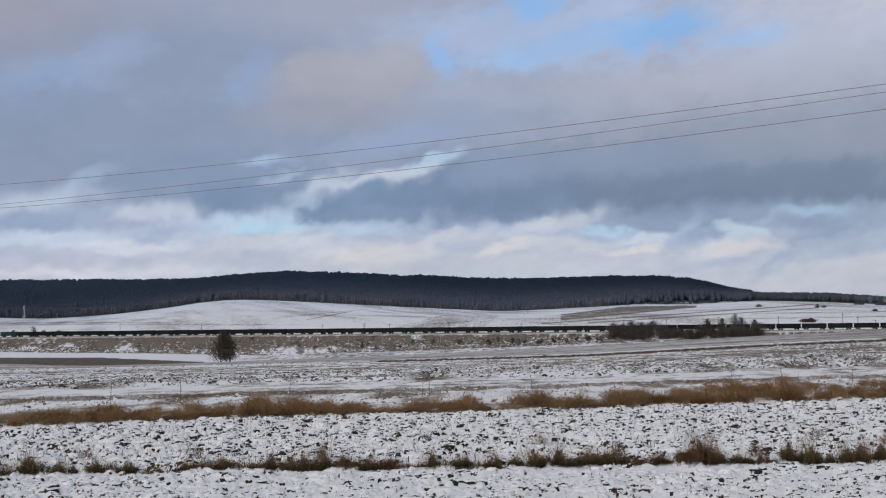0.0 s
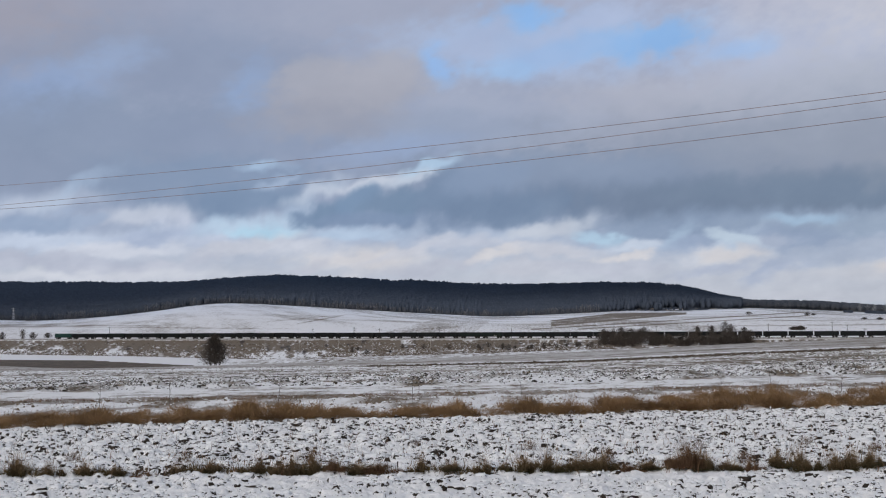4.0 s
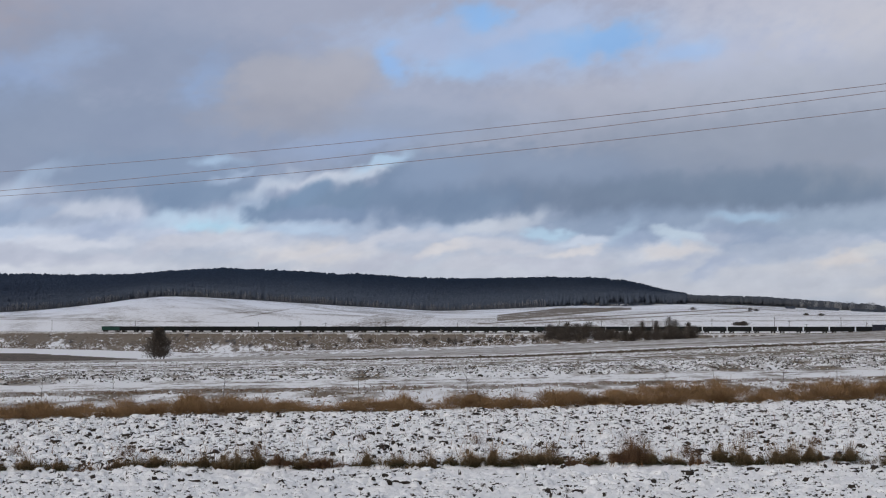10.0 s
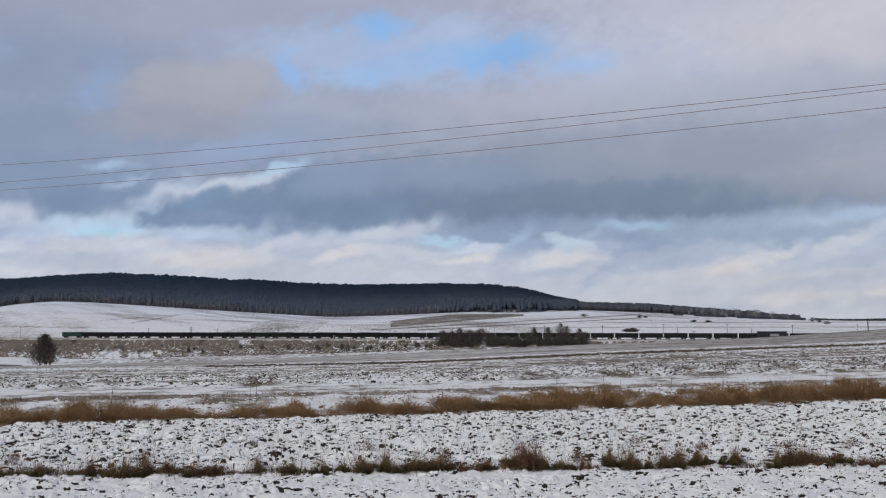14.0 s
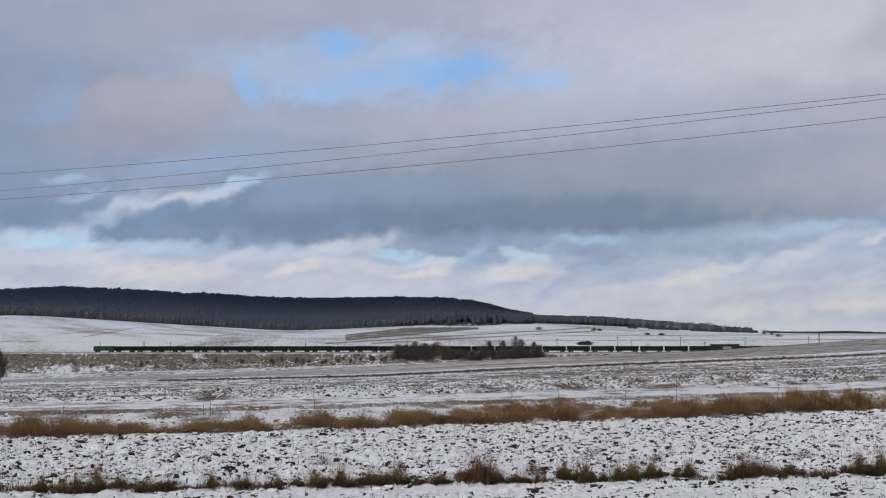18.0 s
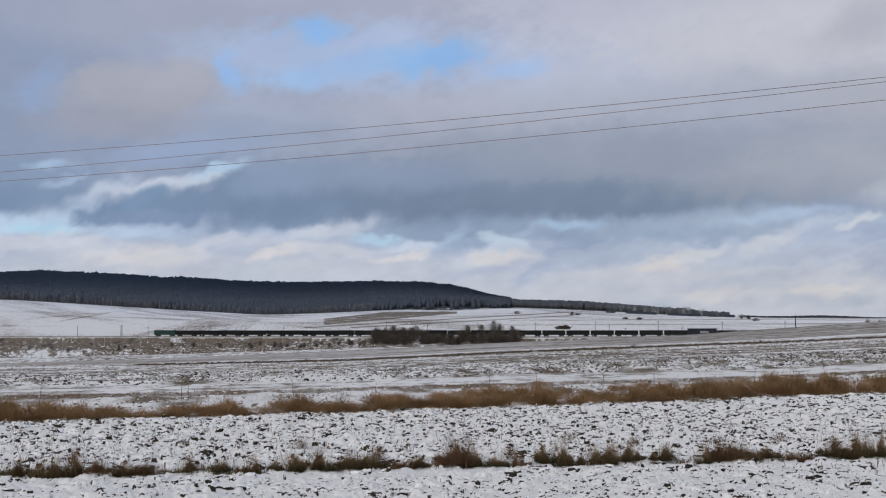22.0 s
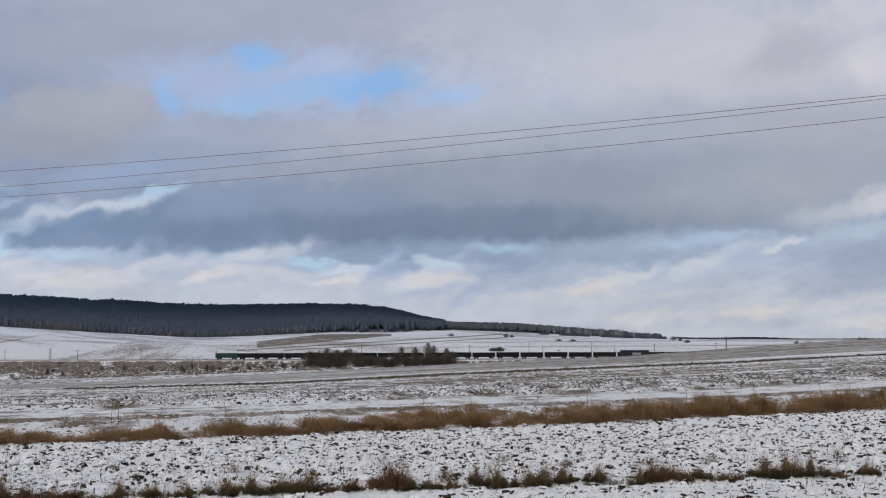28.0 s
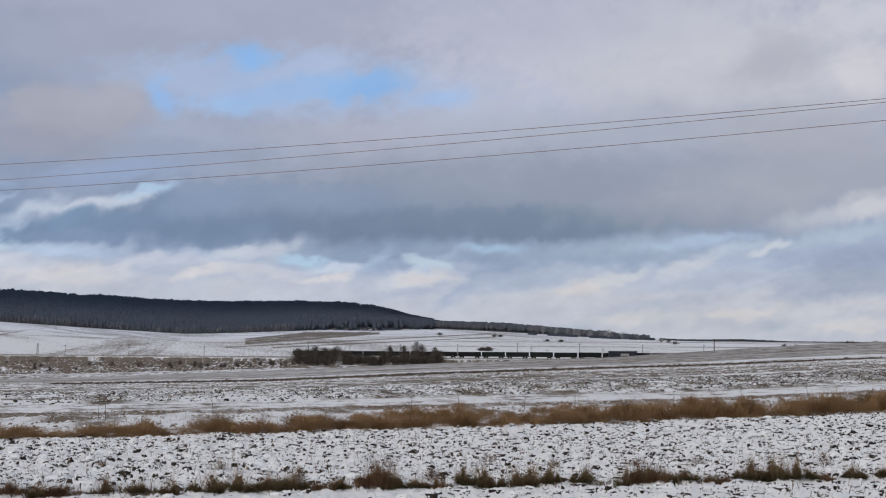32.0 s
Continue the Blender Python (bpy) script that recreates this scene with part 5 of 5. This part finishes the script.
for k, (az, h) in enumerate(((-13.0, 0.7), (-7.2, 0.95), (-6.9, 0.85), (-2.4, 0.8), (6.1, 0.7), (8.2, 0.8), (11.0, 0.6), (13.2, 0.9), (-17.6, 0.6), (-20.5, 0.7), (17.4, 0.7), (20.3, 0.8), (23.0, 0.7))):
    stalk(az, 35.5 / math.cos(radians(az + 19)), h, 500 + k)


# dead weeds standing among the clods
M_WEED = blade_material("dead_weed", (0.060, 0.036, 0.024), (0.21, 0.135, 0.085))
for k, (az, r, h, w) in enumerate(((4.55, 20.3, 0.42, 0.30), (5.15, 20.6, 0.38, 0.34), (-2.1, 22.6, 0.18, 0.40), (-16.9, 20.6, 0.20, 0.35), (1.3, 20.6, 0.24, 0.30), (20.7, 21.6, 0.34, 0.36), (21.9, 22.2, 0.40, 0.34), (18.4, 24.0, 0.22, 0.45),
                                 (9.5, 24.0, 0.18, 0.45), (15.9, 23.6, 0.16, 0.50), (12.3, 22.8, 0.18, 0.36), (-7.0, 23.4, 0.16, 0.36), (-21.5, 22.0, 0.18, 0.40), (7.0, 21.0, 0.20, 0.32), (23.6, 24.0, 0.30, 0.40), (-11.6, 20.2, 0.22, 0.30))):
    shrub("dead_weed", polar(az, r, ground_z(az, r) - 0.02), 700 + k, h, w, "dead brown weed standing among the snowy clods", "weed", "weeds in the ploughed field", stems=1, twigs=260, twig=0.13, thick=0.006, mat=M_WEED)


# ---- overhead wires ----
M_WIRE = painted("wire", (0.22, 0.18, 0.19), (0.33, 0.27, 0.28), 3, 0.6)
M_WOOD = painted("pole_wood", (0.05, 0.045, 0.04), (0.13, 0.115, 0.10), 1.5, 0.85)


def line_at(s, z):
    """A place along the line that passes 39 m off at bearing 31 degrees."""
    c, q = math.cos(radians(31)), math.sin(radians(31))
    return Vector((39 * q + s * c, 39 * c - s * q, z))


def wire(name, z0, z1, sag):
    """From the pole at -85 m along the line to the one at 22 m."""
    cu = bpy.data.curves.new(name, "CURVE")
    cu.dimensions, cu.bevel_depth, cu.bevel_resolution = "3D", 0.0105, 1
    sp = cu.splines.new("POLY")
    sp.points.add(48)
    for k, p in enumerate(sp.points):
        u = k / 48
        p.co = (*line_at(-85 + 107 * u, z0 + (z1 - z0) * u - 4 * sag * u * (1 - u)), 1)
    cu.materials.append(M_WIRE)
    return new(name, cu)


power = new("power_line")
for z0, z1, sag in ((10.24, 10.15, 1.37), (8.67, 10.36, 1.22), (8.9, 9.9, 1.54)):
    wire("wire", z0, z1, sag).parent = power
for s in (-85, 22):
    bm = bmesh.new()
    foot = line_at(s, -0.5)
    rod(bm, foot, line_at(s, 10.7), 0.16, 0.11, 10)
    rod(bm, line_at(s, 10.2) - Vector((0.4, 0.7, 0)), line_at(s, 10.2) + Vector((0.4, 0.7, 0)), 0.05, 0.05, 6)
    part("pole", bm, M_WOOD, power)
tagged(power, "three thin dark overhead power wires", "power line")


# ---- railway ----
TRACK_DIR = Vector((math.cos(radians(RAIL_AZ)), -math.sin(radians(RAIL_AZ)), 0))
TRACK_FOOT = polar(RAIL_AZ, RAIL_D, RAIL_Z)
TRACK_TURN = -RAIL_AZ
SPEED, TAIL0 = 13.65, -607.6
M_BODY = painted("wagon_paint_dark", (0.0035, 0.005, 0.006), (0.010, 0.013, 0.014), 0.8, 0.75)
M_BODY_GREEN = painted("wagon_paint_green", (0.0035, 0.0075, 0.0075), (0.008, 0.015, 0.014), 0.8, 0.7)
M_BODY_TEAL = painted("wagon_paint_teal", (0.008, 0.030, 0.027), (0.018, 0.055, 0.048), 0.8, 0.7)
M_IRON = painted("running_gear", (0.012, 0.011, 0.010), (0.04, 0.036, 0.032), 2.0, 0.8)
M_BALLAST = painted("ballast", (0.16, 0.15, 0.145), (0.5, 0.49, 0.48), 0.3, 0.9, 0, 2.0)


def track():
    root = new("railway_track")
    root.matrix_basis = Matrix.Translation(TRACK_FOOT) @ pose(0, 0, 0, 0, 0, TRACK_TURN)
    bm = bmesh.new()
    L0, L1 = -1100, 700
    sec = ((-2.9, -0.75), (-1.6, -0.02), (1.6, -0.02), (2.9, -0.75))
    a, b = [bm.verts.new((L0, y, z)) for y, z in sec], [bm.verts.new((L1, y, z)) for y, z in sec]
    for k in range(3):
        bm.faces.new((a[k], b[k], b[k + 1], a[k + 1]))
    part("ballast", bm, M_BALLAST, root)
    for y in (-0.75, 0.75):
        bm = bmesh.new()
        box(bm, L0, L1, y - 0.04, y + 0.04, 0.0, 0.16)
        part("rail", bm, M_IRON, root)
    tagged(root, "straight railway track on a low ballast bed", "railway track", kind="structure")


track()


def wagon(body_mat, height):
    """A high-sided bogie wagon, 14 m over the buffers, at the origin, running along x."""
    root = new("freight_wagon")
    bm = bmesh.new()
    x, y, z0, z1 = 6.65, 1.42, 1.25, height
    box(bm, -x, x, -y, -y + 0.1, z0, z1), box(bm, -x, x, y - 0.1, y, z0, z1)
    box(bm, -x, -x + 0.1, -y + 0.1, y - 0.1, z0, z1), box(bm, x - 0.1, x, -y + 0.1, y - 0.1, z0, z1)
    box(bm, -x + 0.1, x - 0.1, -y + 0.1, y - 0.1, z0, z0 + 0.12)
    body = part("body", bm, body_mat, root)
    for side in (-1, 1):
        for k in range(9):
            bm = bmesh.new()
            px = -6.2 + 12.4 * k / 8
            box(bm, px - 0.07, px + 0.07, side * y - 0.05 + side * 0.05, side * y + 0.05 + side * 0.05, z0, z1 - 0.05)
            part("rib", bm, body_mat, body)
        bm = bmesh.new()
        box(bm, -x - 0.02, x + 0.02, side * y - 0.08, side * y + 0.08, z1, z1 + 0.1)
        part("top_rail", bm, body_mat, body)
    bm = bmesh.new()
    box(bm, -6.6, 6.6, -1.1, 1.1, 1.0, 1.246)
    part("underframe", bm, M_IRON, root)
    for bx in (-4.5, 4.5):
        bm = bmesh.new()
        box(bm, bx - 1.35, bx + 1.35, -1.05, -0.9, 0.45, 0.85), box(bm, bx - 1.35, bx + 1.35, 0.9, 1.05, 0.45, 0.85), box(bm, bx - 0.3, bx + 0.3, -0.9, 0.9, 0.55, 0.99)
        bogie = part("bogie", bm, M_IRON, root)
        for wx in (bx - 0.9, bx + 0.9):
            for wy in (-0.75, 0.75):
                bm = bmesh.new()
                rod(bm, (wx, wy - 0.07, 0.62), (wx, wy + 0.07, 0.62), 0.46, 0.46, 14)
                part("wheel", bm, M_IRON, bogie)
    for end in (-1, 1):
        for by in (-0.87, 0.87):
            bm = bmesh.new()
            rod(bm, (end * 6.6, by, 1.1), (end * 6.95, by, 1.1), 0.09, 0.09, 8)
            rod(bm, (end * 6.93, by, 1.1), (end * 7.0, by, 1.1), 0.22, 0.22, 10)
            part("buffer", bm, M_IRON, root)
    return root


WAGON_KINDS = [tagged(wagon(M_BODY, 3.6), "dark high-sided bogie freight wagon", "freight wagon", "freight train"),
               tagged(wagon(M_BODY, 3.72), "dark freight wagon with raised sides", "freight wagon", "freight train"),
               tagged(wagon(M_BODY_GREEN, 3.65), "dull green high-sided bogie freight wagon", "freight wagon", "freight train"),
               tagged(wagon(M_BODY_TEAL, 3.72), "teal green bogie freight wagon at the end of the train", "freight wagon", "freight train")]
TRAIN = []
used = set()
for k in range(46):
    kind = 3 if k == 0 else 2 if k in (3, 8, 21, 22, 27) else 1 if k in (10, 12, 14) else 0
    w = copy_thing(WAGON_KINDS[kind], Matrix()) if kind in used else WAGON_KINDS[kind]
    used.add(kind)
    TRAIN.append((w, 7.02 + 14.04 * k))


# ---- along the line ----
def pole(az, beyond, h, seed):
    root = new("utility_pole")
    r = float(row_r(az, RAIL_D, RAIL_AZ)) + beyond
    root.matrix_basis = Matrix.Translation(polar(az, r, ground_z(az, r) - 0.3)) @ pose(0, 0, 0, 0, 0, TRACK_TURN)
    bm = bmesh.new()
    rod(bm, (0, 0, 0), (0, 0, h), 0.17, 0.11, 8)
    part("post", bm, M_WOOD, root)
    bm = bmesh.new()
    box(bm, -0.9, 0.9, -0.06, 0.06, h - 0.75, h - 0.6)
    part("crossarm", bm, M_WOOD, root)
    tagged(root, "slender utility pole with a short crossarm beside the railway", "utility pole", "poles along the railway")


for k, (az, beyond, h) in enumerate(((-20.1, 60, 8.5), (-16.7, 60, 7), (-8.6, 14, 8), (-6.0, 40, 8), (-2.85, 14, 8), (1.6, 40, 10), (3.4, 14, 9), (5.6, 40, 9), (8.1, 14, 10), (10.7, 40, 10), (11.3, 14, 9), (12.0, 14, 7), (13.4, 30, 10.5), (14.4, 14, 8), (16.1, 30, 10), (18.7, 30, 10.5), (-11.5, 40, 7))):
    pole(az, beyond, h, k)


def tall_mast():
    root = new("mast")
    root.location = polar(19.13, 640, ground_z(19.13, 640) - 0.3)
    bm = bmesh.new()
    top = EYE[2] + 640 * math.tan(radians(0.15)) - root.location.z
    rod(bm, (0, 0, 0), (0, 0, top), 0.30, 0.22, 10)
    part("post", bm, M_WOOD, root)
    tagged(root, "thick dark wooden mast rising behind the brow of the field", "mast")


tall_mast()


def pylon(az, r, h, label, mat):
    root = new("pylon")
    root.location = polar(az, r, ground_z(az, r) - 0.3)
    w = h * 0.09
    for sx in (-1, 1):
        for sy in (-1, 1):
            bm = bmesh.new()
            rod(bm, (sx * w, sy * w, 0), (sx * 0.25, sy * 0.25, h), 0.16, 0.10, 5)
            part("leg", bm, mat, root)
    for k in range(6):
        z0, z1 = h * k / 6, h * (k + 1) / 6
        a, b = w + (0.25 - w) * k / 6, w + (0.25 - w) * (k + 1) / 6
        for sy in (-1, 1):
            bm = bmesh.new()
            rod(bm, (-a, sy * a, z0), (b, sy * b, z1), 0.08, 0.08, 4)
            part("brace", bm, mat, root)
            bm = bmesh.new()
            rod(bm, (a, sy * a, z0), (-b, sy * b, z1), 0.08, 0.08, 4)
            part("brace", bm, mat, root)
    for z in (h * 0.8, h * 0.93):
        bm = bmesh.new()
        rod(bm, (-h * 0.14, 0, z), (h * 0.14, 0, z), 0.12, 0.12, 5)
        part("crossarm", bm, mat, root)
    tagged(root, label, "pylon")


M_ZINC = painted("galvanised_steel", (0.30, 0.31, 0.33), (0.55, 0.56, 0.58), 1.0, 0.5, 0.4)
pylon(-23.98, 1840, 19, "pale galvanised lattice pylon before the dark forest", M_ZINC)
pylon(-9.7, 850, 9, "small pale lattice pylon beyond the railway", M_ZINC)

M_SHED = painted("shed_boards", (0.012, 0.015, 0.026), (0.035, 0.042, 0.065), 0.6, 0.7)
M_PANEL = painted("shed_panel", (0.22, 0.22, 0.23), (0.36, 0.36, 0.36), 0.6, 0.7)


def shed():
    """A long low dark shed in front of the track, with one pale bay."""
    root = new("trackside_shed")
    az = 15.25
    r = float(row_r(az, RAIL_D, RAIL_AZ)) - 14
    z = ground_z(az, r)
    root.matrix_basis = Matrix.Translation(polar(az, r, z - 0.3)) @ pose(0, 0, 0, 0, 0, TRACK_TURN)
    top = EYE[2] - 0.40 / 57.3 * r - z + 0.3
    bm = bmesh.new()
    box(bm, -8, 8, -2, 2, 0, top - 0.5)
    part("wall", bm, M_SHED, root)
    bm = bmesh.new()
    v = [bm.verts.new(c) for c in ((-8.3, -2.3, top - 0.5), (8.3, -2.3, top - 0.5), (8.3, 2.3, top - 0.5), (-8.3, 2.3, top - 0.5), (-8.3, -2.3, top - 0.35), (8.3, -2.3, top - 0.35), (8.3, 2.3, top - 0.1), (-8.3, 2.3, top - 0.1))]
    for f in ((3, 2, 1, 0), (4, 5, 6, 7), (0, 1, 5, 4), (1, 2, 6, 5), (2, 3, 7, 6), (3, 0, 4, 7)):
        bm.faces.new([v[i] for i in f])
    part("roof", bm, M_SHED, root)
    bm = bmesh.new()
    box(bm, -1.2, 3.6, -2.08, -2.003, top - 2.9, top - 1.5)
    part("panel", bm, M_PANEL, root, "pale grey panel")
    tagged(root, "long low dark blue shed beside the railway", "shed")


shed()


# ---- motion of the train and of the clouds ----
def motions():
    times = [2.0 * k for k in range(17)]
    for w, ahead in TRAIN:
        rows = []
        for t in times:
            p = TRACK_FOOT + TRACK_DIR * (TAIL0 + ahead + SPEED * t)
            rows.append((t, pose(p.x, p.y, p.z, 0, 0, TRACK_TURN)))
        walk(w, rows)
    walk(SKY, [(t, pose(24.0 * t / 32, 170.0 * t / 32, 0)) for t in times])


motions()
